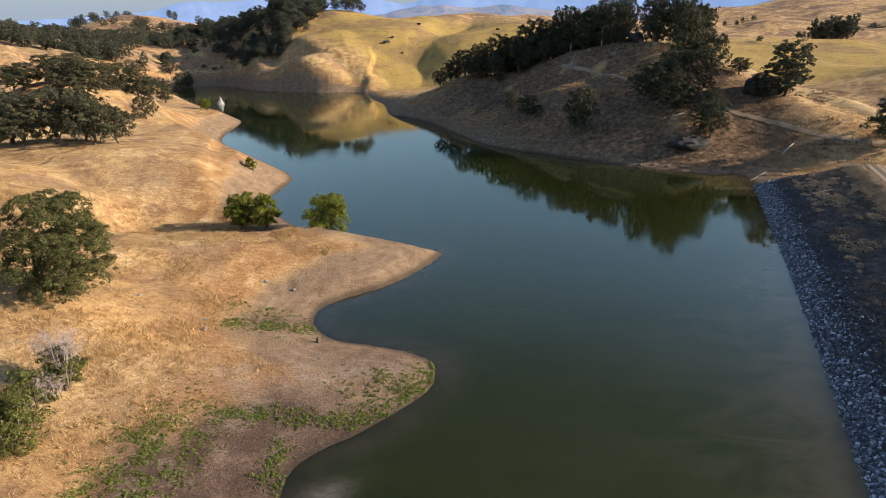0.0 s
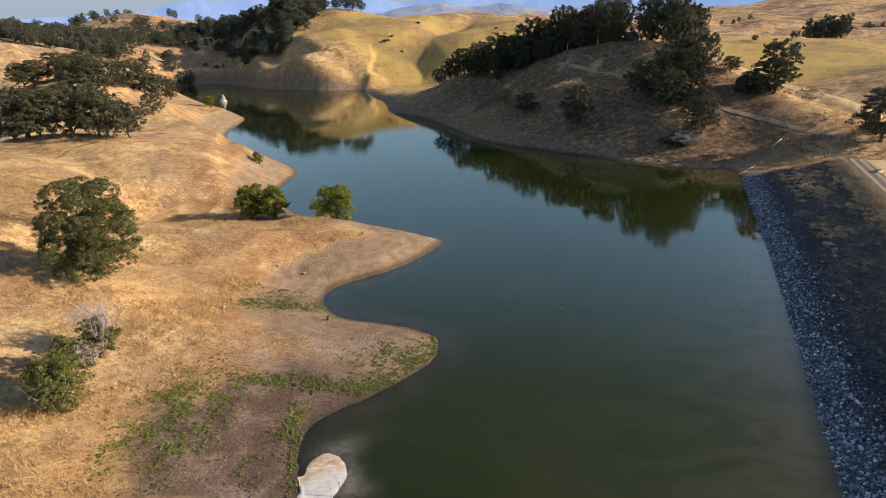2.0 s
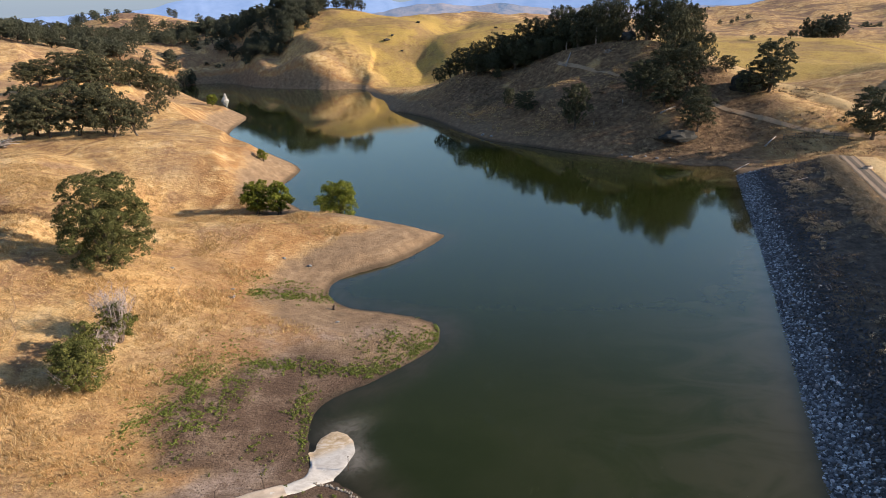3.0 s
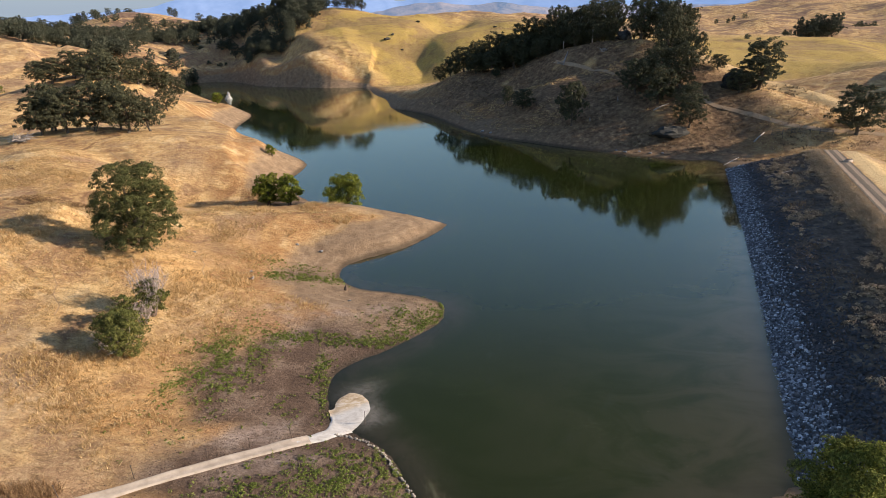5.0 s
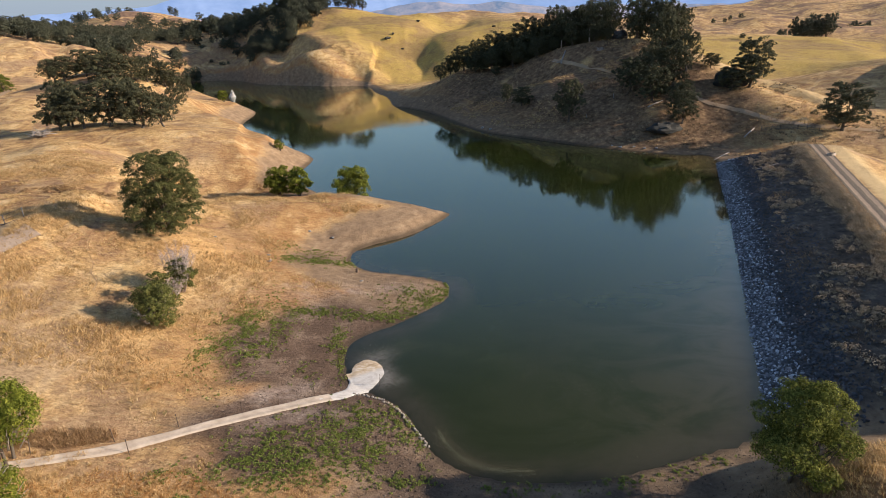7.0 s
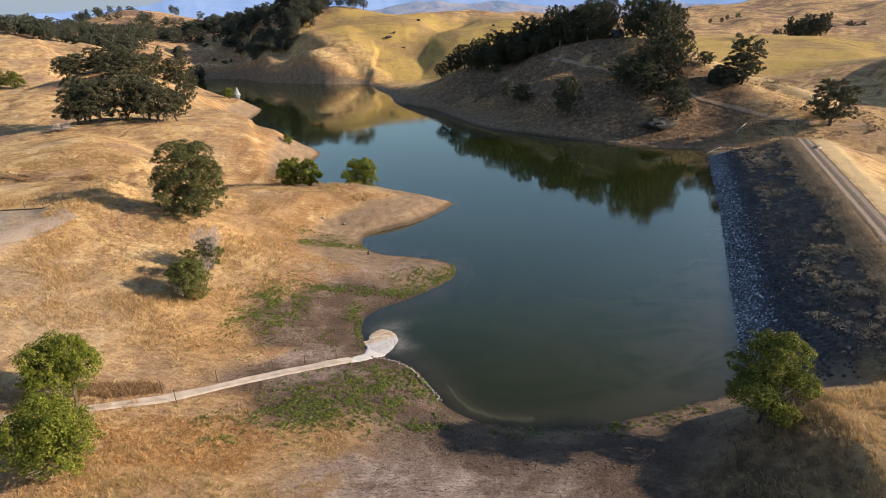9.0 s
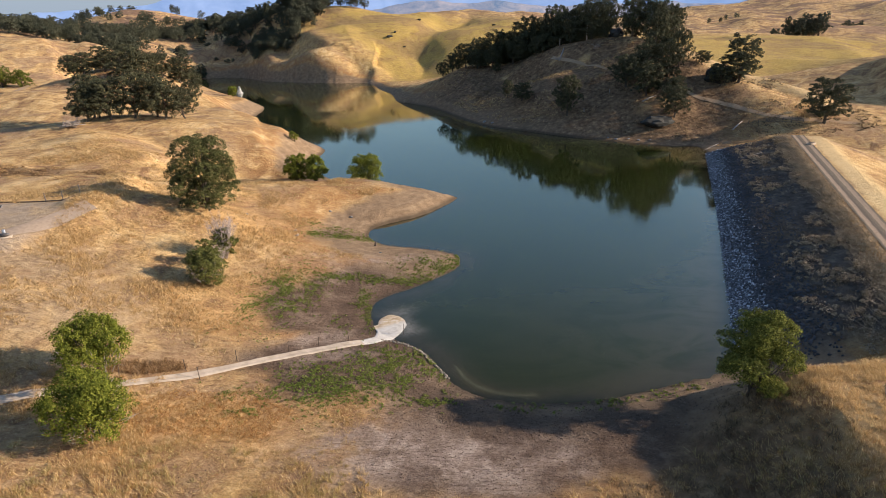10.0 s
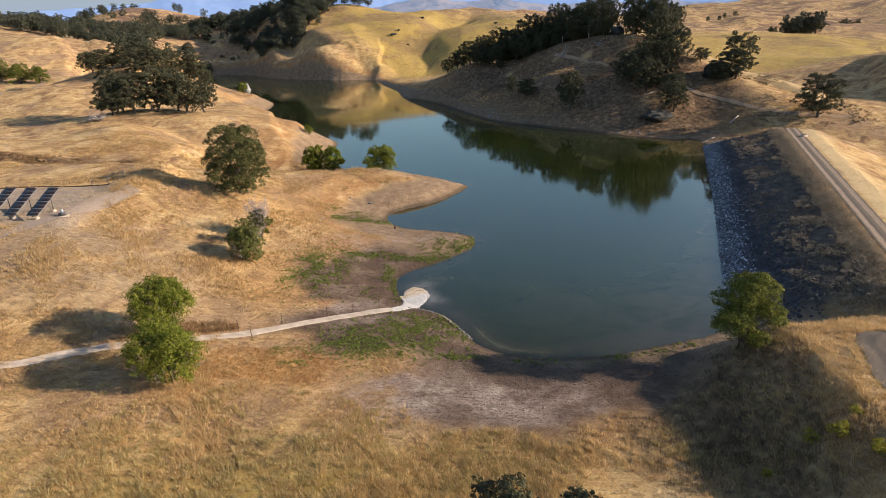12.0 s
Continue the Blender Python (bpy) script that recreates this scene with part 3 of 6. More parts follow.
    dz = np.interp(u, [-12, 0, 5, 10, 15, 18, 25.5, 45, 60], [-4.5, 0, 2.1, 3.8, 5.35, 6.3, 6.3, -1, -4]) + 0.1 * lumps(x, y, 3.0, 2) * smooth(1, 4, u) * (1 - smooth(15, 18, u))
    w = smooth(-7 - 5 * smooth(14, 20, u), 2, v) * (1 - smooth(110, 124, v)) * smooth(-14, -10, u) * (1 - smooth(40, 60, u))
    z = z * (1 - w) + dz * w
    z = np.where((s > 0) & (u < 1.0), np.maximum(z, 0.02 + 0.05 * np.minimum(on, 8)), z)
    return z, s


def ground_z(x, y):
    return float(height_field(np.array([x]), np.array([y]))[0][0])


def spread(lo, hi, step, reach_lo, reach_hi, grow=1.09):
    """Even steps from lo to hi, then growing ones out to the two reaches."""
    mid = np.arange(lo, hi + step / 2, step)
    out, g, up = [], step, hi
    while up < reach_hi:
        g *= grow
        up += g
        out.append(up)
    inn, g, down = [], step, lo
    while down > reach_lo:
        g *= grow
        down -= g
        inn.append(down)
    return np.concatenate([inn[::-1], mid, out])


def sheet(name, xs, ys, zs, material, keep=None):
    """A mesh over the grid xs by ys with the heights zs."""
    nx, ny = len(xs), len(ys)
    gx, gy = np.meshgrid(xs, ys)
    co = np.stack([gx.ravel(), gy.ravel(), np.ravel(zs)], 1)
    i = (np.arange(ny - 1)[:, None] * nx + np.arange(nx - 1)[None, :]).ravel()
    quads = np.stack([i, i + 1, i + nx + 1, i + nx], 1)
    if keep is not None:
        quads = quads[keep.ravel()]
        used, back = np.unique(quads, return_inverse=True)
        co, quads = co[used], back.reshape(-1, 4)
    me = bpy.data.meshes.new(name)
    me.from_pydata(co.tolist(), [], quads.tolist())
    me.polygons.foreach_set("use_smooth", np.ones(len(me.polygons), bool))
    me.materials.append(material)
    return new(name, me)


def field(me, name, values):
    me.attributes.new(name, "FLOAT", "POINT").data.foreach_set("value", np.asarray(values, np.float32).ravel())


xs = spread(-112, 112, 0.85, -260, 260, 1.03)
xs = np.concatenate([-spread(-xs[0], -xs[0], 6.0, -xs[0], 3200, 1.08)[:0:-1], xs, spread(xs[-1], xs[-1], 6.0, xs[-1], 3200, 1.08)[1:]])
ys = spread(-30, 190, 0.85, -700, 450, 1.012)
ys = np.concatenate([ys, spread(ys[-1], ys[-1], 4.5, ys[-1], 4300, 1.05)[1:]])
ys = ys[np.concatenate([[True], np.diff(ys) > 0.5])]
GX, GY = np.meshgrid(xs, ys)
GZ, GS = height_field(GX.ravel(), GY.ravel())
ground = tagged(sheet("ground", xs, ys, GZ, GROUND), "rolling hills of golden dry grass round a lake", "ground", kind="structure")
fx, fy = GX.ravel(), GY.ravel()
du, dv = dam_uv(fx, fy)
field(ground.data, "bank", np.clip(GS * (1 + 1.2 * smooth(230, 330, fy)), -5, 60))
field(ground.data, "dam", smooth(-1, 0.5, du) * (1 - smooth(15.2, 17.5, du + 0.8 * lumps(fx, fy, 4, 2))) * smooth(-2, 3, dv) * (1 - smooth(108, 118, dv)))
green = sum(bump_at(fx, fy, *q) for q in ((-15, 400, 26, 50, 0), (-40, 450, 40, 30, 0), (30, 430, 60, 50, 0), (230, 340, 90, 50, 0), (150, 330, 60, 50, 0), (-60, 470, 50, 36, 0), (0, 480, 50, 50, 0), (230, 405, 90, 40, 0), (295, 395, 60, 35, 0), (-20, -6, 18, 5, 5)))
field(ground.data, "green", np.clip(green, 0, 1) * 0.85)
clay = (1.2 * bump_at(fx, fy, -3, 8, 16, 5.2, 0) + 1.1 * bump_at(fx, fy, -18, 28, 13, 8, 15) + 1.1 * bump_at(fx, fy, -16, 45, 10, 6, 20) + 1.2 * bump_at(fx, fy, -19, 38, 8, 6.5, 0) + 0.75 * bump_at(fx, fy, -20, 66, 6, 4, -10)
        + 0.8 * bump_at(fx, fy, 12, 10, 12, 6, 0) + 0.9 * bump_at(fx, fy, -12, 22, 10, 8, 0))
clay = clay - 0.9 * bump_at(fx, fy, -21.5, 29.5, 6, 1.8, 25)
field(ground.data, "clay", np.clip(smooth(0.2, 1.0, clay + 0.4 * lumps(fx, fy, 6, 3)), 0, 1))
chalk = 0.9 * bump_at(fx, fy, -10.5, 8.5, 6, 4, -25) + 0.9 * bump_at(fx, fy, -3, 7, 7, 3, 0) + 0.5 * bump_at(fx, fy, 6, 6.5, 6, 2.5, 0) + 0.35 * bump_at(fx, fy, -20, 52, 5, 4, 30) + 0.7 * bump_at(fx, fy, -11, 54.0, 5, 1.8, 20) + 0.65 * bump_at(fx, fy, -20.5, 28.5, 6, 1.5, 25) + 0.6 * bump_at(fx, fy, -17, 25.2, 4, 1.2, 20)
field(ground.data, "chalk", np.clip(chalk + 0.3 * lumps(fx, fy, 3, 3) * (chalk > 0.15), 0, 1))
# oak leaf litter, spread strongly to deepen the hill's shade by colour
wood = 1.5 * bump_at(fx, fy, 55, 195, 36, 50, 25) + 1.2 * bump_at(fx, fy, 25, 245, 34, 28, -30) + 0.9 * bump_at(fx, fy, 70, 160, 22, 18, 0)
rise = fy + 0.08 * (fx + 80) + 1.5 * lumps(fx, fy, 14, 2)
left = (1 - smooth(-66, -52, fx)) * smooth(-140, -120, fx)
scarp = smooth(79.5, 81.5, rise) * (1 - smooth(83.5, 86, rise)) * left * np.clip(0.75 + 0.7 * lumps(fx, fy, 5, 3), 0, 1)
yard = smooth(-110, -100, fx) * (1 - smooth(-59.5, -56.5, fx + 0.12 * (fy - 40))) * smooth(35, 38.5, fy + 0.25 * (fx + 60)) * (1 - smooth(55, 56, fy))
field(ground.data, "yard", yard)
# brown scarp, plus dull growth darkened to paint the knoll's shaded west side
scarp_and_shade = scarp + 1.1 * bump_at(fx, fy, 16, -3, 8, 11, -20) + 0.8 * bump_at(fx, fy, 18, 6, 5, 5, 0)
field(ground.data, "wood", np.clip(scarp_and_shade * (1 + 0.5 * lumps(fx, fy, 4, 3)), 0, 0.9) + np.clip(wood, 0, 1) * (1 - smooth(88, 100, fx + 0.2 * (fy - 190))))
# knoll top and hill ridge: pale grass brightened to paint the sunlit crest
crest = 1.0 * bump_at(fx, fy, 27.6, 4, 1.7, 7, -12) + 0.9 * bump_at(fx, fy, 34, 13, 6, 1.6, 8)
crest = crest + 0.75 * np.exp(-((crest_height(fx, fy, RIDGES[8][0], 1.0, 1.0, 0.01) - np.interp(fx, [83.5, 98.5, 116.2], [26.6, 19.9, 11.6])) / 7.0) ** 2) * smooth(80, 90, fx) * (1 - smooth(150, 130, fy)) * (fx < 125)
crest = crest + 0.7 * smooth(76.5, 77.5, rise) * (1 - smooth(78.5, 79.5, rise)) * left
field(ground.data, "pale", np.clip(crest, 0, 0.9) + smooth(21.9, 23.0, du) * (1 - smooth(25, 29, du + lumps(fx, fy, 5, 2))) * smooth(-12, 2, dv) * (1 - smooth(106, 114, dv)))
rust = 1.1 * bump_at(fx, fy, -26, 11.5, 8, 5, 10) + 0.6 * bump_at(fx, fy, -30, 68, 9, 6, 0) + 0.7 * bump_at(fx, fy, -31, 33, 5, 5, 0) + 0.6 * bump_at(fx, fy, -36, 58, 7, 4, 0)
field(ground.data, "rust", np.clip(rust + 0.35 * lumps(fx, fy, 4, 2) * (rust > 0.2), 0, 1))
# band along the near shore where mud and painted shade darken the ground
field(ground.data, "damp_shade", np.clip(np.exp(-((GS - 3.6) / 2.8) ** 2) * smooth(-9, -4, fx) * (1 - smooth(17, 23, fx)) * (fy < 20) + 0.3 * lumps(fx, fy, 2.5, 2) * (GS < 7) * (fy < 20) * (fx > -6), 0, 0.9))
field(ground.data, "drab", np.clip(bump_at(fx, fy, -55, 34, 15, 12, 0) + 0.8 * bump_at(fx, fy, -45, 26, 13, 5, 15) + 0.7 * bump_at(fx, fy, -30, 48, 6, 6, 0) + 0.7 * bump_at(fx, fy, -60, 118, 8, 6, 0), 0, 1))
field(ground.data, "far", smooth(200, 700, np.hypot(fx, fy)))

wx, wy = np.arange(-240, 92, 1.6), np.arange(8, 484, 1.6)
wx = np.concatenate([wx[wx < -18], np.arange(-18, 2, 0.4), wx[wx > 2]])
wy = np.concatenate([wy[wy < 28], np.arange(28, 44, 0.4), wy[wy > 44.2]])
wxx, wyy = np.meshgrid(wx, wy)
ws = shore_distance(wxx.ravel(), wyy.ravel()).reshape(wxx.shape)
wet = (np.minimum.reduce([ws[:-1, :-1], ws[1:, :-1], ws[:-1, 1:], ws[1:, 1:]]) < 1.5)
water = tagged(sheet("water", wx, wy, np.zeros(wxx.size), WATER, wet), "still dark green lake reflecting hills and sky", "water", kind="structure")
at_ = np.array([q.co[:2] for q in water.data.vertices])
du, dv = dam_uv(at_[:, 0], at_[:, 1])
field(water.data, "silt", np.exp(np.minimum(du, 0) / (7.0 + 5 * smooth(40, 0, dv))) * (du < 2) * (1 - smooth(45, 100, dv)) * 0.95)
field(water.data, "plume", np.clip(bump_at(at_[:, 0], at_[:, 1], -9.4, 33.8, 1.2, 2.0, 0) + 0.3 * bump_at(at_[:, 0], at_[:, 1], -7.9, 32.6, 1.3, 1.0, 10) + 0.5 * bump_at(at_[:, 0], at_[:, 1], -10.4, 37.4, 2.2, 1.3, 30), 0, 0.8))
field(water.data, "shoal", smooth(-5.0, 0.0, shore_distance(at_[:, 0], at_[:, 1])))


# ---- making things ----
def mesh_ob(name, co, faces, material, parent=None, label="", flat=True):
    """One mesh object from arrays of corners and faces."""
    me = bpy.data.meshes.new(name)
    me.from_pydata(np.asarray(co, float).tolist(), [], faces if isinstance(faces, list) else np.asarray(faces).tolist())
    if not flat:
        me.polygons.foreach_set("use_smooth", np.ones(len(me.polygons), bool))
    me.materials.append(material)
    ob = new(name, me)
    ob.parent = parent
    return tagged(ob, label)


def part(name, bm, material, parent=None, label="", flat=False):
    me = bpy.data.meshes.new(name)
    bm.to_mesh(me)
    bm.free()
    if not flat:
        me.polygons.foreach_set("use_smooth", np.ones(len(me.polygons), bool))
    me.materials.append(material)
    ob = new(name, me)
    ob.parent = parent
    return tagged(ob, label)


def thing(name, m, label, category, group=""):
    ob = new(name)
    ob.empty_display_size = 0.5
    ob.matrix_basis = m
    return tagged(ob, label, category, group)


def tube(bm, path, radii, sides=6):
    """A tapered round bar along the path."""
    rings = []
    for i, (p, r) in enumerate(zip(path, radii)):
        p = Vector(p)
        d = (Vector(path[min(i + 1, len(path) - 1)]) - Vector(path[max(i - 1, 0)])).normalized()
        a = d.orthogonal().normalized()
        b = d.cross(a)
        rings.append([bm.verts.new(p + r * (a * math.cos(k * math.tau / sides) + b * math.sin(k * math.tau / sides))) for k in range(sides)])
    for lo, hi in zip(rings, rings[1:]):
        for k in range(sides):
            bm.faces.new((lo[k], lo[(k + 1) % sides], hi[(k + 1) % sides], hi[k]))
    bm.faces.new(rings[-1])
    bm.faces.new(rings[0][::-1])


def box(bm, size, m=Matrix(), bevel=0.0):
    made = bmesh.ops.create_cube(bm, size=1.0, matrix=m @ Matrix.Diagonal((*size, 1)))
    if bevel:
        edges = list({e for v in made["verts"] for e in v.link_edges})
        bmesh.ops.bevel(bm, geom=edges, offset=bevel, segments=1, affect="EDGES")


def leaves(rs, centres, outward, size, droop=0.0, jitter=0.38):
    """Small leaf sprays as bent diamonds at the centres, facing roughly outward."""
    n = len(centres)
    nor = outward + rs.normal(0, jitter, (n, 3))
    nor /= np.linalg.norm(nor, axis=1, keepdims=True) + 1e-9
    a = np.cross(nor, rs.normal(0, 1, (n, 3)))
    a /= np.linalg.norm(a, axis=1, keepdims=True) + 1e-9
    a[:, 2] -= droop
    b = np.cross(nor, a)
    s = size * rs.uniform(0.55, 1.25, (n, 1))
    w = s * rs.uniform(0.45, 0.8, (n, 1))
    mid = centres + nor * s * 0.12
    co = np.stack([centres - a * s * 0.6, mid + b * w * 0.5, centres + a * s * 0.6, mid - b * w * 0.5], 1).reshape(-1, 3)
    i = np.arange(n)[:, None] * 4
    return co, np.concatenate([i + [0, 1, 2], i + [0, 2, 3]])


def crown_points(rs, lobes, n, ragged=0.16):
    """Places, outward ways and tones of leaves, in tufts over a crown made of round lobes (centre, radius)."""
    c, r = np.array([q[0] for q in lobes]), np.array([q[1] for q in lobes])
    k = max(130, n // 26)
    pick = rs.choice(len(lobes), k * 3, p=r**2 / (r**2).sum())
    way = rs.normal(0, 1, (k * 3, 3))
    way /= np.linalg.norm(way, axis=1, keepdims=True)
    way[:, 2] = np.where(way[:, 2] < -0.45, -way[:, 2], way[:, 2])
    depth = 0.94 + ragged * rs.normal(0, 1, (k * 3, 1)) - 0.2 * rs.rand(k * 3, 1) ** 2
    mid = c[pick] + way * r[pick][:, None] * depth * (1, 1, 0.82)
    gap = np.min(np.linalg.norm((mid[:, None, :] - c[None]) / (1, 1, 0.85), axis=2) / r[None], axis=1)
    keep = np.where(gap > 0.62)[0][:k]
    mid, way, tuft = mid[keep], way[keep], np.mean(r) * rs.uniform(0.20, 0.42, (len(keep), 1))
    own = rs.randint(0, len(keep), n)
    turn = rs.normal(0, 1, (n, 3)) + 0.55 * way[own] + (0, 0, 0.35)
    turn /= np.linalg.norm(turn, axis=1, keepdims=True)
    at = mid[own] + turn * tuft[own] * (0.55 + 0.5 * rs.rand(n, 1)) * (1.1, 1.1, 0.75)
    tone = np.clip(rs.rand(len(keep)) ** 2 * 0.55, 0, 1)[own]
    return at, turn * 0.8 + way[own] * 0.5, tone


def make_tree(name, label, category, seed, height, width, n, leaf, leaf_mat, bark=BARK, base=0.18, lobes=14, stems=1, ragged=0.16, group="", bare=0, droop=0.0, squash=1.0):
    """A broadleaved tree: trunk, limbs that reach into the lobes, and a crown of small leaf sprays."""
    rs = np.random.RandomState(seed)
    ob = thing(name, Matrix(), label, category, group)
    half, lift = width / 2, height * base
    top = height - lift
    blobs = []
    for k in range(lobes):
        t = (k + 0.5) / lobes
        girth = math.sqrt(max(0.04, 1 - ((t - 0.40) / 0.74) ** 2))
        ang = k * 2.4 + rs.uniform(-0.6, 0.6)
        rad = half * rs.uniform(0.8, 1.25) * (0.17 + 0.15 * girth) * (14 / lobes) ** 0.25 * 1.12
        out = max(0.0, half * girth * (1 - (0.28 if lobes < 60 else 0.10) * (1 - rs.rand())) - rad * 0.75) if k % 4 else half * girth * 0.35
        up = min(lift + top * (0.10 + 0.82 * t), height - rad * 0.8)
        blobs.append((np.array([out * math.cos(ang), out * math.sin(ang), max(up, rad * 0.6)]), rad))
    blobs.append((np.array([0, 0, lift + top * 0.5]), half * 0.45))
    trunk = bmesh.new()
    r0 = max(0.07, height * 0.032)
    feet = [(0, 0)] if stems == 1 else [(rs.uniform(-0.4, 0.4) * r0 * 8, rs.uniform(-0.4, 0.4) * r0 * 8) for _ in range(stems)]
    for fx_, fy_ in feet:
        lean = rs.uniform(-0.06, 0.06, 2) * height
        tube(trunk, [(fx_, fy_, -0.5), (fx_, fy_, 0.15), (fx_ + lean[0] * 0.5, fy_ + lean[1] * 0.5, lift * 0.7 + 0.3), (fx_ + lean[0], fy_ + lean[1], lift + top * 0.35)],
             [r0 * 1.5 / stems ** 0.5, r0 * 1.1 / stems ** 0.5, r0 * 0.85 / stems ** 0.5, r0 * 0.5 / stems ** 0.5], 7)
        for c, r in blobs[:: max(1, len(blobs) // 9)]:
            st = Vector((fx_ + lean[0] * 0.6, fy_ + lean[1] * 0.6, lift + top * rs.uniform(0.0, 0.25)))
            en = Vector(c)
            mid = st.lerp(en, 0.5) + Vector(rs.uniform(-0.1, 0.1, 3) * width * 0.4)
            tube(trunk, [st, mid, en], [r0 * 0.5 / stems ** 0.5, r0 * 0.3 / stems ** 0.5, r0 * 0.1], 5)
    part("trunk", trunk, bark, ob)
    at, way, tone = crown_points(rs, blobs, n, ragged)
    co, fa = leaves(rs, at, way, leaf, droop)
    crown = mesh_ob("crown", co, fa, leaf_mat, ob)
    field(crown.data, "tone", np.repeat(tone, 4))
    if bare:
        tw = bmesh.new()
        for _ in range(bare):
            a = rs.uniform(0, math.tau)
            st = Vector((math.cos(a) * half * 0.3, math.sin(a) * half * 0.3, height * rs.uniform(0.1, 0.4)))
            en = Vector((math.cos(a) * half * rs.uniform(0.5, 1.0), math.sin(a) * half * rs.uniform(0.5, 1.0), height * rs.uniform(0.3, 0.8)))
            mid = st.lerp(en, 0.5) + Vector(rs.uniform(-0.3, 0.3, 3))
            tube(tw, [st, mid, en], [0.05, 0.03, 0.012], 4)
        tagged(part("deadwood", tw, DEAD, ob, "bleached leafless twigs"), kind="stuff")
    return ob


def stand(ob, x, y, turn=0.0, scale=1.0, sink=0.0):
    ob.matrix_basis = pose(x, y, ground_z(x, y) - sink, 0, 0, turn) @ Matrix.Scale(scale, 4)
    return ob


def stand_copy(ob, x, y, turn=0.0, sx=1.0, sz=1.0):
    m = pose(x, y, ground_z(x, y) - 0.1, 0, 0, turn) @ Matrix.Diagonal((sx, sx, sz, 1))
    made = copy_thing(ob, Matrix())
    made.matrix_basis = m
    return made


def twig_haze(seed, height, width, stems):
    """Bare branches that fork twice, upright and fine."""
    r = np.random.RandomState(seed)
    bm = bmesh.new()
    for _ in range(stems):
        a, o = r.uniform(0, math.tau), r.uniform(0.1, 1.0)
        foot = Vector((math.cos(a), math.sin(a), 0)) * 0.3
        top = Vector((math.cos(a) * o * width / 2, math.sin(a) * o * width / 2, height * r.uniform(0.55, 0.95)))
        bow = foot.lerp(top, 0.5) + Vector(r.uniform(-0.25, 0.25, 3))
        tube(bm, [foot, bow, top], [0.06, 0.04, 0.015], 4)
        for _ in range(9):
            st = bow.lerp(top, r.uniform(-0.3, 0.9))
            en = st + Vector((r.normal(0, 0.4), r.normal(0, 0.4), r.uniform(0.3, 1.2)))
            tube(bm, [st, en], [0.022, 0.008], 3)
            for _ in range(4):
                s0 = st.lerp(en, r.uniform(0.2, 1.0))
                tube(bm, [s0, s0 + Vector((r.normal(0, 0.25), r.normal(0, 0.25), r.uniform(0.1, 0.6)))], [0.014, 0.006], 3)
    return bm


# ---- trees by the water ----
stand(make_tree("oak_tree", "large round dark green oak on the grassy bank", "tree", 3, 12.4, 10.6, 70000, 0.18, OLIVE_LEAF, base=0.0, lobes=110, ragged=0.04), -41.6, 59.8, sink=0.5)
stand(make_tree("willow_tree", "bright green willow shrub at the water's edge", "tree", 5, 6.8, 7.0, 12000, 0.27, WILLOW_LEAF, base=0.02, lobes=13, stems=3, droop=0.2), -38.0, 106.4)
stand(make_tree("willow_tree", "olive green willow shrub beside a brighter one", "tree", 6, 6.4, 6.6, 11000, 0.27, WILLOW_LEAF, base=0.02, lobes=12, stems=3, droop=0.2), -33.2, 105.4)
stand(make_tree("willow_tree", "bright green young willow standing by the water", "tree", 8, 7.8, 9.0, 15000, 0.27, WILLOW_LEAF, base=0.03, lobes=14, stems=2, droop=0.15), -21.0, 103.0)
stand(make_tree("round_bush", "small round green bush on the bank", "bush", 9, 2.9, 3.3, 3500, 0.22, WILLOW_LEAF, base=0.05, lobes=8, stems=2), -45, 138.5)
stand(make_tree("willow_tree", "leafy yellow-green willow at the end of the dam", "tree", 11, 7.9, 7.6, 34000, 0.17, DAM_LEAF, base=0.0, lobes=17, stems=5, ragged=0.12), 23.4, 12.9)
stand(make_tree("willow_tree", "green willow with grey bare twigs beside the ditch", "tree", 12, 5.6, 8.0, 20000, 0.18, WILLOW_LEAF, base=0.16, lobes=11, stems=4, bare=44, droop=0.2), -33.4, 8.4)
stand(make_tree("willow_tree", "dense green willow standing beyond the ditch", "tree", 13, 6.6, 7.2, 20000, 0.18, WILLOW_LEAF, base=0.30, lobes=10, stems=3, bare=40, droop=0.2), -37.2, 16.6)
stand(make_tree("shrub", "leafy green shrub on the dry slope", "bush", 14, 4.8, 5.8, 15000, 0.17, SCRUB_LEAF, base=0.03, lobes=14, stems=5, bare=30, ragged=0.3), -35.0, 39.2)
stand(make_tree("shrub", "small half-dead shrub with bare grey stubs", "bush", 18, 4.3, 3.2, 2200, 0.19, SCRUB_LEAF, base=0.26, lobes=6, stems=2, bare=16, ragged=0.3), -36.2, 43.6)
brushy = stand(make_tree("shrub", "half-dead shrub under a haze of bleached twigs", "bush", 15, 4.4, 3.8, 6500, 0.18, SCRUB_LEAF, base=0.02, lobes=9, stems=4, ragged=0.3), -35.0, 46.6)
tagged(part("deadwood", twig_haze(15, 6.6, 4.4, 34), TWIG, brushy, "bleached leafless twigs"), kind="stuff")
grey = stand(make_tree("shrub", "low grey shrub with bare bleached twigs", "bush", 19, 1.4, 2.2, 300, 0.2, SHRUB_LEAF, base=0.05, lobes=5, stems=3), -35.4, 45.0)
tagged(part("deadwood", twig_haze(19, 2.6, 3.6, 16), TWIG, grey, "bleached leafless twigs"), kind="stuff")
bush = make_tree("yellow_bush", "small yellow-green bush among tall dry grass", "bush", 60, 1.3, 1.7, 900, 0.12, YELLOW_LEAF, base=0.05, lobes=6, stems=3, group="bushes on the knoll")
for x, y, q in ((19.8, -4.0, 0.8), (22.4, -7.2, 1.0), (23.4, -3.2, 0.7), (25.2, -6.2, 0.8), (16.0, -5.4, 0.6)):
    stand_copy(bush, x, y, x * 40, q, q)
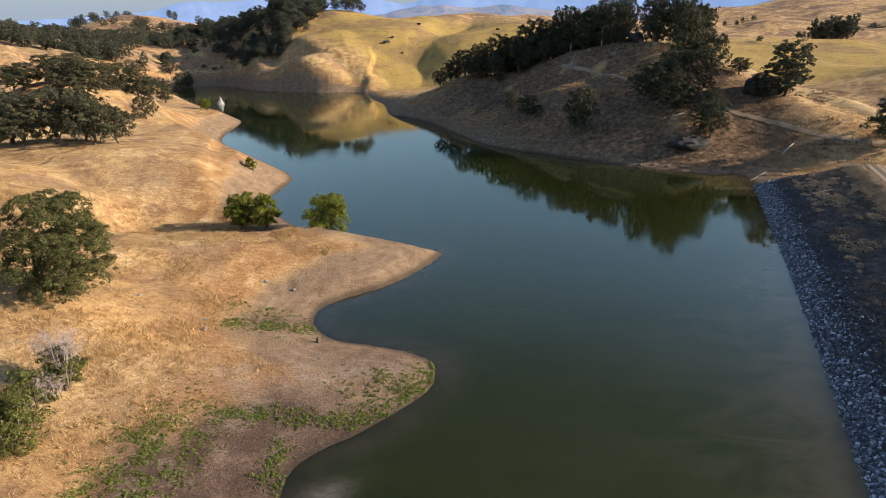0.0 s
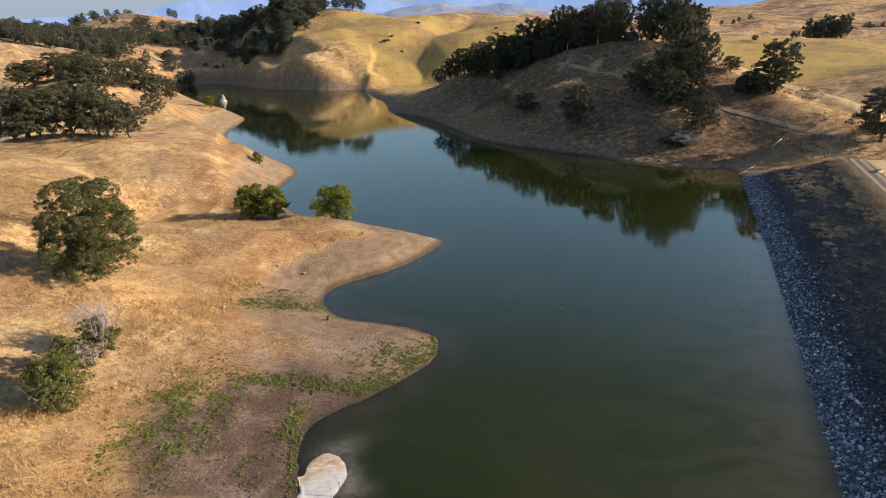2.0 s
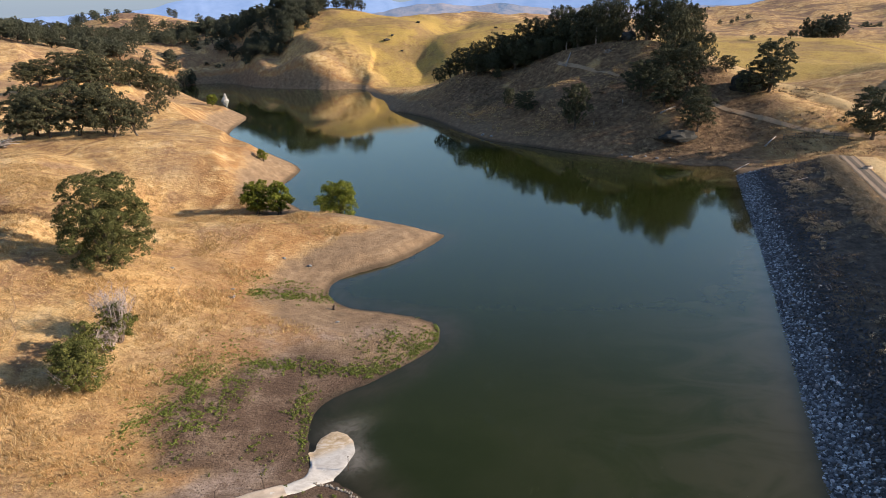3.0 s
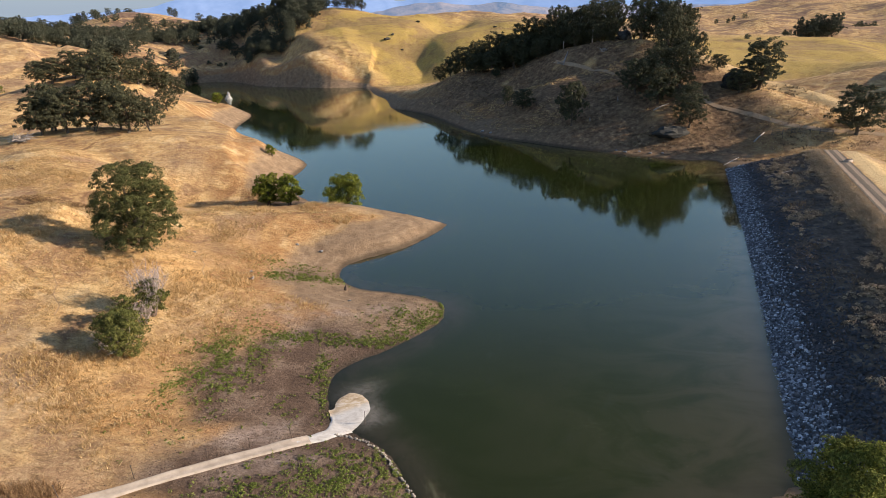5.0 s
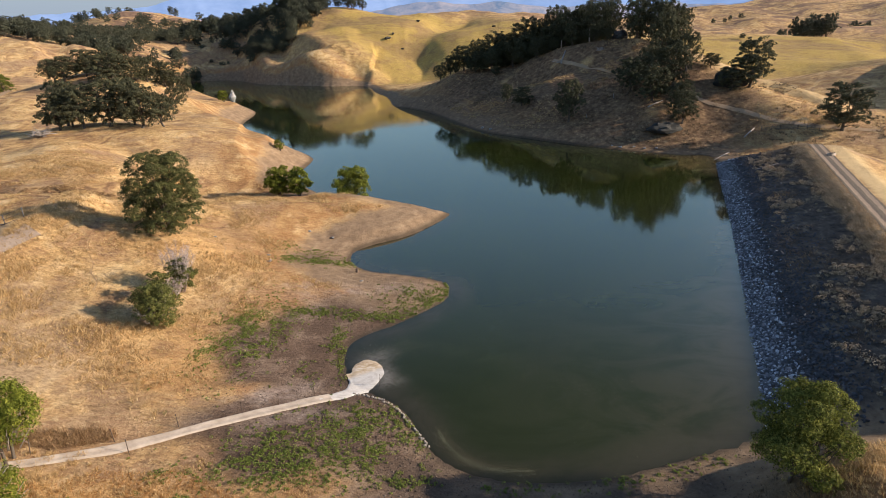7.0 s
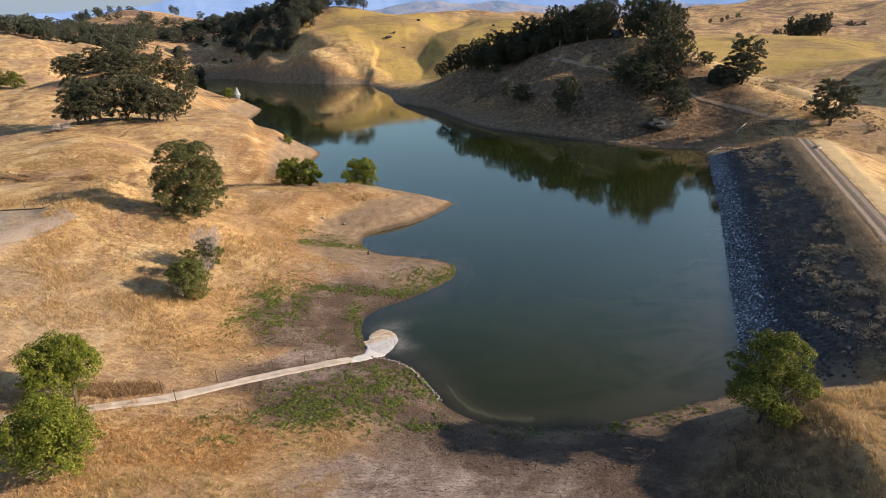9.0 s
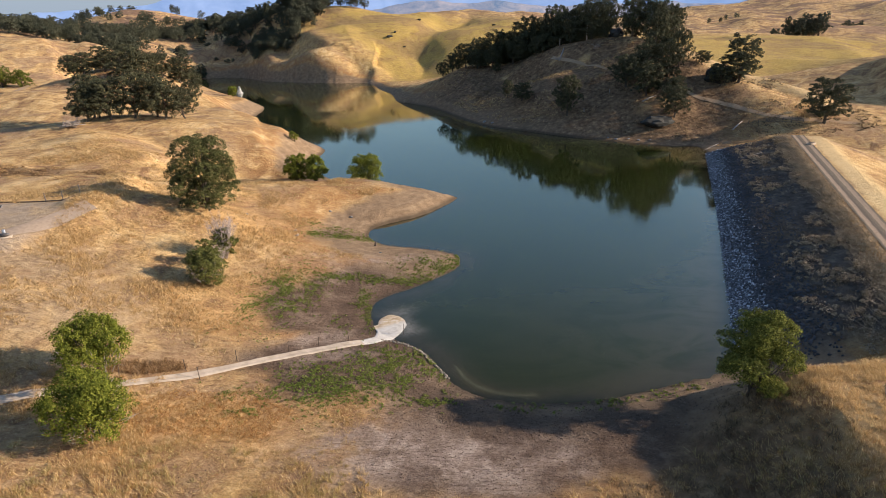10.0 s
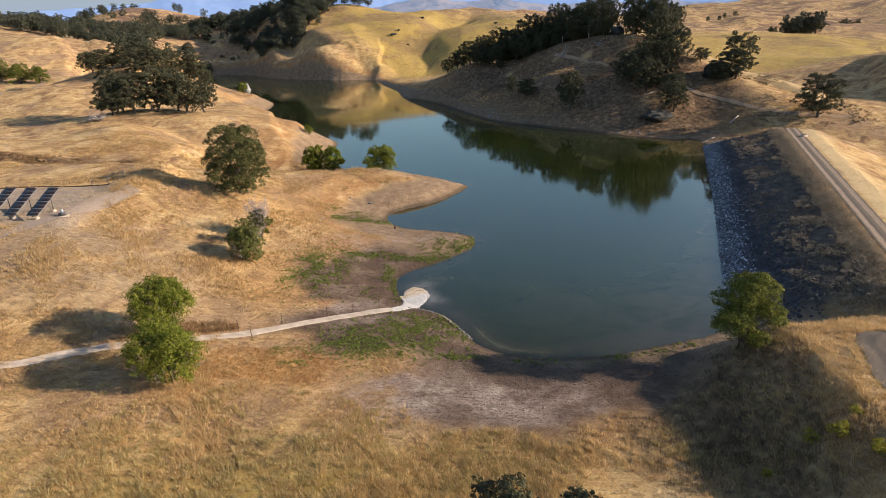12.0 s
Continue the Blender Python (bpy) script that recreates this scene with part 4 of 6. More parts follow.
stand(bush, 21.3, -4.6)
stand(make_tree("oak_shrub", "dark green oak shrub in tall dry grass", "bush", 16, 5.0, 5.2, 9000, 0.2, OAK_LEAF, base=0.02, lobes=12, stems=3), -4.1, -11.0)
stand(make_tree("oak_shrub", "dark green oak shrub in tall dry grass", "bush", 17, 4.3, 4.2, 6000, 0.2, OAK_LEAF, base=0.02, lobes=9, stems=3), 0.7, -11.6)

green = make_tree("green_bush", "large round bright green bush beside a farm track", "bush", 61, 8.0, 11.0, 6000, 0.4, SHRUB_LEAF, base=0.0, lobes=12, stems=3, group="bushes by the farm track")
for x, y, q in ((-180, 221, 1.0), (-173, 221, 0.85)):
    stand_copy(green, x, y, x * 30, q, q)
stand(green, -190, 224)

# ---- oaks on the hills: five built, the rest copied ----
OAKS = [make_tree("oak_tree", "dark green oak on the hillside", "tree", 30 + k, 12.0, w, 9500, 0.40, OAK_LEAF, base=b, lobes=26, ragged=0.14, group="oaks on the hills")
        for k, (w, b) in enumerate(((12.0, 0.03), (14.0, 0.10), (10.5, 0.0), (15.0, 0.06), (12.5, 0.12)))]
WIDE = (12.0, 14.0, 10.5, 15.0, 12.5)
# the clump above the middle bank, and the shrubs below it: place, height, width
CLUMP = [
    (-98.2, 131.6, 9.2, 11), (-92.2, 132.0, 11.0, 12), (-86.6, 134.2, 12.5, 11), (-79.1, 135.5, 11.6, 15), (-74.2, 136.8, 8.6, 9), (-82.5, 138.5, 12, 11), (-96.5, 134.5, 9.8, 10),
    (-112.9, 190, 13.6, 15), (-91.6, 188, 7.4, 8.6), (-132.8, 196, 8.6, 14), (-126.6, 200, 9, 12), (-109.6, 209, 9.0, 12.4), (-104.7, 213, 10, 11.6),
    (-113.0, 204, 9.2, 12), (-120, 203, 10, 13), (-118.4, 263, 8.8, 8), (-127, 266, 10, 11), (-136, 262, 9, 11), (-138, 199, 7.5, 11),
]
# the wooded hill across the water
HILL = [
    (41, 171.5, 13.5, 10.5), (29.1, 195, 6.5, 10), (25.1, 207, 7, 5), (96.9, 168.5, 15, 15), (91.4, 169, 7, 11.5), (90.9, 183.5, 5, 7),
    (108.7, 138.5, 12.5, 15.5), (71.8, 156, 9.5, 11), (66, 167, 11, 12), (73, 162, 9, 10), (62, 176, 11, 12), (75, 186, 18, 12), (69, 178, 12, 12),
    (75, 174.5, 14, 11), (82, 182, 12, 10), (84, 212, 17, 13), (76, 217, 16, 13), (70, 233, 18, 14), (61, 246, 19, 15),
]
RIDGE = [
    (52, 250, 21, 16), (46, 257, 18, 15), (39, 255, 19, 17), (31, 263, 14, 15), (27, 259, 16, 16), (19, 268, 13, 13), (12, 265, 11, 14),
    (6, 272, 9, 10), (42, 242, 8, 10), (56, 236, 10, 10), (66, 239, 19, 14), (33, 251, 14, 14), (17, 258, 9, 11), (58, 259, 21, 16),
    (48, 247, 13, 13), (88, 222, 16, 13), (24, 252, 9, 10), (45, 268, 19, 15), (1, 270, 7, 8), (36, 246, 8, 9), (92, 214, 15, 12), (62, 226, 7, 8),
    (54, 243, 15, 13), (64, 252, 20, 15), (72, 246, 19, 14), (37, 268, 16, 15), (22, 274, 12, 13), (52, 262, 19, 15), (30, 272, 13, 14), (80, 226, 17, 13),
]
UNDERGROWTH = [
    (49, 240, 5, 6), (37, 249, 6, 7), (28, 256, 6, 8), (21, 262, 5, 7), (15, 265, 5, 7), (9, 268, 5, 6), (33, 258, 9, 9), (41, 262, 12, 11),
    (60, 236, 5, 6), (79, 190, 6, 7), (70, 170, 6, 8), (57, 250, 8, 9), (25, 247, 4, 5), (86, 206, 5, 6), (66, 222, 4, 5),
]
rs = np.random.RandomState(21)
count = 0
for x, y, h, w in CLUMP + HILL + RIDGE + UNDERGROWTH:
    k = count % 5
    count += 1
    stand_copy(OAKS[k], x, y, rs.uniform(0, 360), w / WIDE[k], h / 12.0)

FAR_OAKS = [make_tree("oak_tree", "dark green oak in a far wood", "tree", 50 + k, 11.0, w, 1500, 0.8, HAZED_LEAF, base=0.03, lobes=15, ragged=0.2, group="oaks of the far woods")
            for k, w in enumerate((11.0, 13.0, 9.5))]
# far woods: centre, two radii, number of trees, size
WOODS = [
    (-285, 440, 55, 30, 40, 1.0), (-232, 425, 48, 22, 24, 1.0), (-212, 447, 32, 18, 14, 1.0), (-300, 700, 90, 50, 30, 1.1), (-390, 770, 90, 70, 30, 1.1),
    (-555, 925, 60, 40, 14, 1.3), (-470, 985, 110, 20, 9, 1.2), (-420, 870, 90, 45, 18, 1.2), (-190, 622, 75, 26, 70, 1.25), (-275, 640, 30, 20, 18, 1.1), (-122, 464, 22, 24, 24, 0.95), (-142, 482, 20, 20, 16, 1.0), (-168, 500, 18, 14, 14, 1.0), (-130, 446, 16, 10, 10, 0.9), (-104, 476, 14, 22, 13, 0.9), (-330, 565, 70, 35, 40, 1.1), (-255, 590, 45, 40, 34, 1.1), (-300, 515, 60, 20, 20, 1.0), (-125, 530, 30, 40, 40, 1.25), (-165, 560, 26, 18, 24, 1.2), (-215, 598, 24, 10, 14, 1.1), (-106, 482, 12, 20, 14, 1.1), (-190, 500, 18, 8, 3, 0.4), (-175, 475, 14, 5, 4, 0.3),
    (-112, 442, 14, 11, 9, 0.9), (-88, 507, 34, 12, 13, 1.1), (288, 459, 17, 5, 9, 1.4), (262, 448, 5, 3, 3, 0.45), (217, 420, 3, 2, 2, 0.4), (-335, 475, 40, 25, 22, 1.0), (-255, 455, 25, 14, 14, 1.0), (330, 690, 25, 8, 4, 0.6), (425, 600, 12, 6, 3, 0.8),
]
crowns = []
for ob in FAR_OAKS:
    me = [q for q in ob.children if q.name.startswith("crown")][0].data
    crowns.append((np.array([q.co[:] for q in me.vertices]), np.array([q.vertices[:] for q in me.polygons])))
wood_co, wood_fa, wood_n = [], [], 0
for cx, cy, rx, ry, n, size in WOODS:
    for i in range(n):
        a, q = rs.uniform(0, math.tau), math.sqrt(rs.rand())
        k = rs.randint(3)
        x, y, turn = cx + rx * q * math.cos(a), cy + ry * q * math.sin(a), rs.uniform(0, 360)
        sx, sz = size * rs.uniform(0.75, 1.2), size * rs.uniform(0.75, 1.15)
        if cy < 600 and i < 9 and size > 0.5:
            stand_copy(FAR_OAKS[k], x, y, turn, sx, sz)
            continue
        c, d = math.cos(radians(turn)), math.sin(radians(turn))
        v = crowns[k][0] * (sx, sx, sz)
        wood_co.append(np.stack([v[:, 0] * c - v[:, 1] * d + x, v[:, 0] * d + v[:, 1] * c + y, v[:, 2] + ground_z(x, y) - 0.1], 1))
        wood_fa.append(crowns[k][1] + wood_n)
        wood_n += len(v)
tagged(mesh_ob("far_woods", np.vstack(wood_co), np.vstack(wood_fa), HAZED_LEAF), "dark oak woods on the far hills", "woods", kind="stuff")
for ob, (x, y) in zip(OAKS + FAR_OAKS, ((-101, 140), (68, 240), (35, 266), (80, 194), (-160, 262), (-270, 432), (-150, 495), (-320, 705))):
    stand(ob, x, y, 40)


# ---- roads, ditch and dam ----
def smooth_line(points, step=1.0):
    """Points every step metres or so along a rounded line."""
    p = np.array(points, float)
    q = np.vstack([2 * p[0] - p[1], p, 2 * p[-1] - p[-2]])
    out = []
    for a, b, c, d in zip(q, q[1:], q[2:], q[3:]):
        n = max(2, int(np.linalg.norm(c - b) / step))
        for t in np.arange(n) / n:
            out.append(0.5 * (2 * b + (c - a) * t + (2 * a - 5 * b + 4 * c - d) * t**2 + (3 * b - a - 3 * c + d) * t**3))
    return np.vstack([out, p[-1]])


def ribbon(name, points, width, profile, material, label, category, lift=0.05, kind="structure", uneven=0.0, level=None):
    """A strip laid on the ground along the line; profile: height over the ground across it, from edge to edge."""
    line = smooth_line(points)
    d = np.gradient(line, axis=0)
    side = np.stack([d[:, 1], -d[:, 0]], 1) / np.linalg.norm(d, axis=1)[:, None]
    n = len(profile)
    co = []
    for k, h in enumerate(profile):
        w = width * (k / (n - 1) - 0.5) * (1 + uneven * lumps(line[:, 0] * 1.0, line[:, 1] + 50 * (k > n / 2), 5.0, 2))
        at = line + side * w[:, None]
        z = height_field(at[:, 0], at[:, 1])[0] + lift + h
        co.append(np.column_stack([at, np.maximum(z, 0.06 + h) if level is None else np.full(len(z), level)]))
    co = np.stack(co, 1)
    m = len(line)
    faces = [(i * n + k, i * n + k + 1, (i + 1) * n + k + 1, (i + 1) * n + k) for i in range(m - 1) for k in range(n - 1)]
    ob = mesh_ob(name, co.reshape(-1, 3), faces, material, flat=False)
    return tagged(ob, label, category, kind=kind)


def on_dam(u, v):
    u = u + dam_bow(u, v)
    return 27 + 0.921 * u + 0.389 * v, 24 - 0.389 * u + 0.921 * v


def dam_road_material():
    m = Mat("dam_road", 0.95, 0.1)
    sx = m.n.new("ShaderNodeSeparateXYZ")
    m.l.new(m.co, sx.inputs[0])
    u = m.calc("SUBTRACT", m.calc("MULTIPLY", m.calc("SUBTRACT", sx.outputs[0], 27.0), 0.921), m.calc("MULTIPLY", m.calc("SUBTRACT", sx.outputs[1], 24.0), 0.389))
    u = m.calc("ADD", u, m.calc("MULTIPLY", m.calc("SUBTRACT", m.noise(0.5, 4), 0.5), 0.5))
    rut = m.calc("ABSOLUTE", m.calc("SUBTRACT", m.calc("ABSOLUTE", m.calc("SUBTRACT", u, 20.3)), 0.85))
    stone = m.ramp(m.noise(8, 6, 0.7), (0.3, (0.10, 0.08, 0.062)), (0.7, (0.22, 0.175, 0.13)))
    dust = m.ramp(m.noise(3, 5, 0.6), (0.3, (0.27, 0.20, 0.14)), (0.7, (0.40, 0.30, 0.21)))
    m.color(m.mix(m.step(rut, 0.5, 0.22), stone, dust))
    m.bump(m.noise(9, 5, 0.7), 0.6, 0.05)
    return m.m


ribbon("road", [on_dam(20.3, 112), on_dam(20.3, 70), on_dam(20.3, 30), on_dam(20.3, 6), on_dam(18.2, -7), (33.4, 8.2), (30.4, 3.0), (28.7, -2), (27.9, -16)],
       3.2, (0.0, 0.02, 0.0, -0.03, 0.0, 0.03, 0.0, -0.03, 0.0, 0.02, 0.0), dam_road_material(), "gravel track with two wheel ruts on the dam crest", "road", 0.08, uneven=0.06)
ribbon("road_2", [(118, 136), (107.9, 139.8), (102.5, 142), (96.3, 147), (92.2, 153), (88, 160), (82.1, 166.6), (76, 176)], 1.7, (0, 0.02, 0.0, 0.03, 0.0, 0.02, 0), TRACK, "dusty farm track round the hill", "road", 0.10, uneven=0.2)
ribbon("road_3", [(60.2, 193.5), (59.1, 197.0), (57.8, 204.5), (56.2, 211.6), (51.2, 220.4), (46.6, 229.8)], 1.2, (0, 0.02, 0.0, 0.02, 0), TRACK, "dusty track climbing the wooded hill", "road", 0.14, uneven=0.2)
ribbon("road_4", [(-150, 160), (-158.2, 174), (-160, 188), (-168.5, 213), (-174, 228)], 2.6, (0, 0.03, 0.0, 0.03, 0), TRACK, "pale farm track below green bushes", "road", 0.12, uneven=0.2)
ribbon("road_5", [(-72, 22), (-66.5, 31), (-63.2, 37), (-60.9, 43), (-58.4, 48.5), (-56, 53.0)], 2.8, (0, 0.02, 0.0, 0.02, 0), plain_material("bare_yard", (0.27, 0.20, 0.145), (0.42, 0.33, 0.25), 2.5, 0.95, 0.4, 0.04), "bare dirt track beside the solar panels", "road", 0.06, uneven=0.25)

PATH_SOIL = plain_material("trodden_soil", (0.30, 0.19, 0.10), (0.47, 0.31, 0.165), 2.0, 0.95, 0.4, 0.03)
ribbon("path_1", [(-51.2, 55.3), (-49.4, 53.3), (-48.5, 51.2), (-46.9, 49.2), (-46.4, 47.4), (-44.9, 45.8), (-44.4, 43.9)], 0.12, (0, -0.02, -0.03, -0.02, 0), PATH_SOIL, "thin trodden animal path down the slope", "path", 0.05, uneven=0.4)
ribbon("path_2", [(-76.8, 120.8), (-71.3, 115.4), (-65.1, 106.4)], 0.3, (0, -0.02, -0.03, -0.02, 0), PATH_SOIL, "thin trodden animal path on the ridge", "path", 0.05, uneven=0.4)
ribbon("path_3", [(-36.4, 66.0), (-35.7, 63.6), (-34.3, 61.2), (-33.8, 58.9), (-32.7, 56.9)], 0.11, (0, -0.02, -0.03, -0.02, 0), PATH_SOIL, "thin trodden animal path above the cove", "path", 0.05, uneven=0.4)

# the pale ditch that runs down to the lake
ditch_line = [(-62, 8), (-50.4, 10.3), (-43.6, 13.4), (-33, 17.5), (-27.4, 20.9), (-22.7, 23.9), (-17.6, 27), (-15.4, 28.3), (-14.0, 29.05)]
ribbon("ditch", ditch_line, 1.3, (-0.03, 0.05, 0.03, 0.01, 0.0, 0.01, 0.03, 0.05, -0.03), CONCRETE, "pale concrete-lined ditch running down to the lake", "ditch", 0.10, uneven=0.22)


def fan_material():
    m = Mat("white_silt", 0.75, 0.3)
    sx = m.n.new("ShaderNodeSeparateXYZ")
    m.l.new(m.co, sx.inputs[0])
    f = m.noise(0.9, 6, 0.65, (1, 1.8, 1), 1.2)
    upper = m.calc("ADD", m.calc("SUBTRACT", sx.outputs[1], m.calc("MULTIPLY", sx.outputs[0], 0.55)), m.calc("MULTIPLY", f, 2.2))
    white = m.ramp(f, (0.3, (0.47, 0.42, 0.36)), (0.6, (0.64, 0.60, 0.54)))
    tan = m.ramp(f, (0.32, (0.33, 0.23, 0.13)), (0.5, (0.55, 0.42, 0.27)), (0.66, (0.68, 0.60, 0.50)))
    col = m.mix(m.step(upper, 41.0, 41.9), white, tan)
    m.color(m.mix(m.step(m.noise(2.2, 4, 0.6, (0.5, 1.6, 1), 1.0), 0.62, 0.68, 0, 0.3), col, (0.24, 0.17, 0.11)))
    m.bump(f, 0.3, 0.05)
    return m.m


def silt_fan():
    """The low tongue of pale silt at the ditch's mouth: a widening strip with a ragged round end that dips under the water."""
    line = smooth_line([(-15.0, 28.5), (-13.7, 29.2), (-12.3, 30.3), (-11.2, 32.0), (-10.9, 33.9), (-11.05, 35.5), (-11.3, 37.0)], 0.2)
    d = np.gradient(line, axis=0)
    side = np.stack([d[:, 1], -d[:, 0]], 1) / np.linalg.norm(d, axis=1)[:, None]
    t = np.linspace(0, 1, len(line))
    half = np.interp(t, [0, 0.15, 0.32, 0.51, 0.70, 0.85, 0.94, 1.0], [0.62, 0.64, 0.8, 1.65, 2.2, 1.95, 1.4, 0.4])
    half = half * (1 + 0.05 * lumps(line[:, 0], line[:, 1], 1.6, 2))
    across = np.linspace(-1, 1, 21)
    co = []
    for q in across:
        at = line + side * (half * (q + (0.07 * abs(q)) * lumps(line[:, 0] + 9 * q, line[:, 1], 1.2, 3)))[:, None]
        land = height_field(at[:, 0], at[:, 1])[0]
        z = np.maximum(land + 0.10, 0.05 * (1 - q**4)) - 0.08 * abs(q) ** 6
        co.append(np.column_stack([at, z]))
    co = np.stack(co, 1).reshape(-1, 3)
    n = len(across)
    faces = [(i * n + k, i * n + k + 1, (i + 1) * n + k + 1, (i + 1) * n + k) for i in range(len(line) - 1) for k in range(n - 1)]
    return tagged(mesh_ob("silt_fan", co, faces, fan_material(), flat=False), "white and tan silt washed out at the ditch mouth", "silt", kind="structure")


silt_fan()

# posts along the ditch
POST = plain_material("rusty_post", (0.06, 0.045, 0.035), (0.16, 0.11, 0.08), 12, 0.8, 0.3, 0.01)


def make_post():
    ob = thing("marker_post", Matrix(), "thin dark metal post beside the pale ditch", "post", "posts along the ditch")
    bm = bmesh.new()
    tube(bm, [(0, 0, -0.4), (0.01, 0, 0.6), (0.03, 0.01, 1.35)], [0.035, 0.035, 0.03], 6)
    part("shaft", bm, POST, ob)
    bm = bmesh.new()
    box(bm, (0.10, 0.10, 0.06), pose(0.03, 0.01, 1.36), 0.01)
    part("cap", bm, POST, ob)
    return ob


post = make_post()
spots = [(-26.4, 22.6), (-21.6, 25.2), (-18.7, 27.1), (-15.5, 28.9), (-30.6, 19.9), (-36, 17.6), (-28.8, 18.6), (-9.3, 31.8)]
for x, y in spots[1:]:
    made = copy_thing(post, Matrix())
    made.matrix_basis = pose(x, y, max(ground_z(x, y), 0.0), rs.uniform(-6, 6), rs.uniform(-6, 6), rs.uniform(0, 90))
post.matrix_basis = pose(*spots[0], ground_z(*spots[0]), 3, -2, 20)


# stones
def stone_shape(seed, rough=0.28, sub=1):
    bm = bmesh.new()
    bmesh.ops.create_icosphere(bm, subdivisions=sub, radius=0.5)
    r = np.random.RandomState(seed)
    for v in bm.verts:
        v.co *= 1 + rough * r.uniform(-1, 1)
        v.co.z *= 0.7
    me = bpy.data.meshes.new("stone")
    bm.to_mesh(me)
    bm.free()
    return me


def riprap_material():
    m = Mat("riprap_stone", 0.75, 0.4)
    r = m.calc("FRACT", m.calc("ADD", m.island(), m.own()))
    col = m.ramp(r, (0.1, (0.045, 0.048, 0.055)), (0.5, (0.125, 0.13, 0.145)), (0.8, (0.27, 0.28, 0.31)), (0.98, (0.66, 0.67, 0.70)))
    m.color(m.mix(m.step(m.noise(3, 5), 0.4, 0.7, 0, 0.5), col, (0.11, 0.10, 0.09)))
    m.bump(m.noise(6, 5, 0.7), 0.6, 0.04)
    return m.m


DARK_RIPRAP = plain_material("dark_riprap_stone", (0.032, 0.032, 0.035), (0.13, 0.13, 0.14), 1.1, 0.8, 0.6, 0.05)
RIPRAP = riprap_material()
shapes = [stone_shape(k) for k in range(6)]
for me in shapes:
    me.materials.append(RIPRAP)
riprap = thing("riprap", pose(*on_dam(4, 0), 1.5), "grey broken stone facing the lake side of the dam", "riprap")
rs = np.random.RandomState(33)
pu, pv = np.abs(rs.normal(0, 1, 19000)) * 3.9 - 0.6, rs.uniform(1.5, 113, 19000)
pv[:2500] = rs.uniform(-1.5, 30, 2500)
px_, py_ = on_dam(pu, pv)
pz = height_field(px_, py_)[0]
size = rs.uniform(0.18, 0.46, 19000) * np.where(rs.rand(19000) < 0.06, 1.5, 1)
order = np.argsort(pv)
back = riprap.matrix_basis.inverted()
near_water = order[pu[order] < 3.4]
picked, rest = near_water[:300], np.concatenate([near_water[300:], order[pu[order] >= 3.4]])
for k in picked:
    st = new("stone", shapes[rs.randint(6)])
    st.parent = riprap
    st.matrix_basis = back @ pose(px_[k], py_[k], pz[k] + 0.05, *rs.uniform(0, 360, 3)) @ Matrix.Scale(size[k], 4)
base_co = [np.array([v.co[:] for v in me.vertices]) for me in shapes]
base_fa = [np.array([q.vertices[:] for q in me.polygons]) for me in shapes]
co, fa, off, tone = [], [], 0, []
for k in rest:
    s = rs.randint(6)
    turn = np.array(Euler(rs.uniform(0, 6.28, 3)).to_matrix())
    co.append(base_co[s] * size[k] @ turn.T + (px_[k], py_[k], pz[k] + 0.05) - np.array(riprap.location))
    fa.append(base_fa[s] + off)
    off += len(base_co[s])
    tone += [int(pu[k] + rs.normal(0, 0.9) > 3.2)] * len(base_fa[s])
loose = tagged(mesh_ob("loose_stone", np.vstack(co), np.vstack(fa), RIPRAP, riprap), kind="stuff")
loose.data.materials.append(DARK_RIPRAP)
loose.data.polygons.foreach_set("material_index", tone)


# the low stone edge beside the ditch mouth
CURB = plain_material("pale_curb_stone", (0.24, 0.20, 0.16), (0.52, 0.46, 0.38), 2.0, 0.9, 0.6, 0.04)


def stone_edge():
    edge = thing("stone_edging", pose(-8.6, 27.5, 0), "low line of pale stones along the waterline", "stone edging")
    line = smooth_line([(-11.9, 30.0), (-10.6, 29.8), (-9.1, 29.2), (-7.7, 28.0), (-6.6, 26.4), (-5.7, 24.7), (-4.8, 23.0), (-4.2, 21.8)], 0.12)
    r = np.random.RandomState(8)
    pale = [stone_shape(20 + k) for k in range(3)]
    for me in pale:
        me.materials.append(CURB)
    for x, y in line:
        st = new("stone", pale[r.randint(3)])
        st.parent = edge
        q = r.uniform(0.12, 0.32)
        st.matrix_basis = pose(x + 8.6 + r.uniform(-0.15, 0.15), y - 27.5 + r.uniform(-0.15, 0.15), max(0.0, ground_z(x, y)) + q * 0.2, *r.uniform(0, 360, 3)) @ Matrix.Scale(q, 4)


stone_edge()


def boulder(name, x, y, size, seed, label, material=ROCK, sink=0.25, sub=3):
    bm = bmesh.new()
    bmesh.ops.create_icosphere(bm, subdivisions=sub, radius=0.5)
    for v in bm.verts:
        p = v.co * 2.2 + Vector((seed * 3.1, 0, 0))
        v.co *= 1 + 0.55 * noise.noise(p) + 0.25 * noise.noise(p * 2.7) + 0.1 * noise.noise(p * 7)
    ob = part(name, bm, material, flat=True)
    ob.matrix_basis = pose(x, y, max(ground_z(x, y), -0.2) + size[2] * (0.5 - sink), 0, 0, seed * 47) @ Matrix.Diagonal((*size, 1))
    return tagged(ob, label, "rock")


DARK_ROCK = plain_material("dark_lichen_rock", (0.018, 0.018, 0.016), (0.07, 0.068, 0.06), 1.5, 0.95, 0.8, 0.1)
PALE_ROCK = plain_material("pale_rock", (0.17, 0.16, 0.15), (0.56, 0.54, 0.51), 1.1, 0.9, 0.8, 0.1)
boulder("rock_outcrop", 64.9, 153.5, (9.5, 6, 3.4), 4, "big dark boulder outcrop on the wooded bank", DARK_ROCK)
boulder("rock_outcrop", 71, 222, (7, 5, 4.5), 2, "dark boulder under the hilltop oaks", DARK_ROCK)
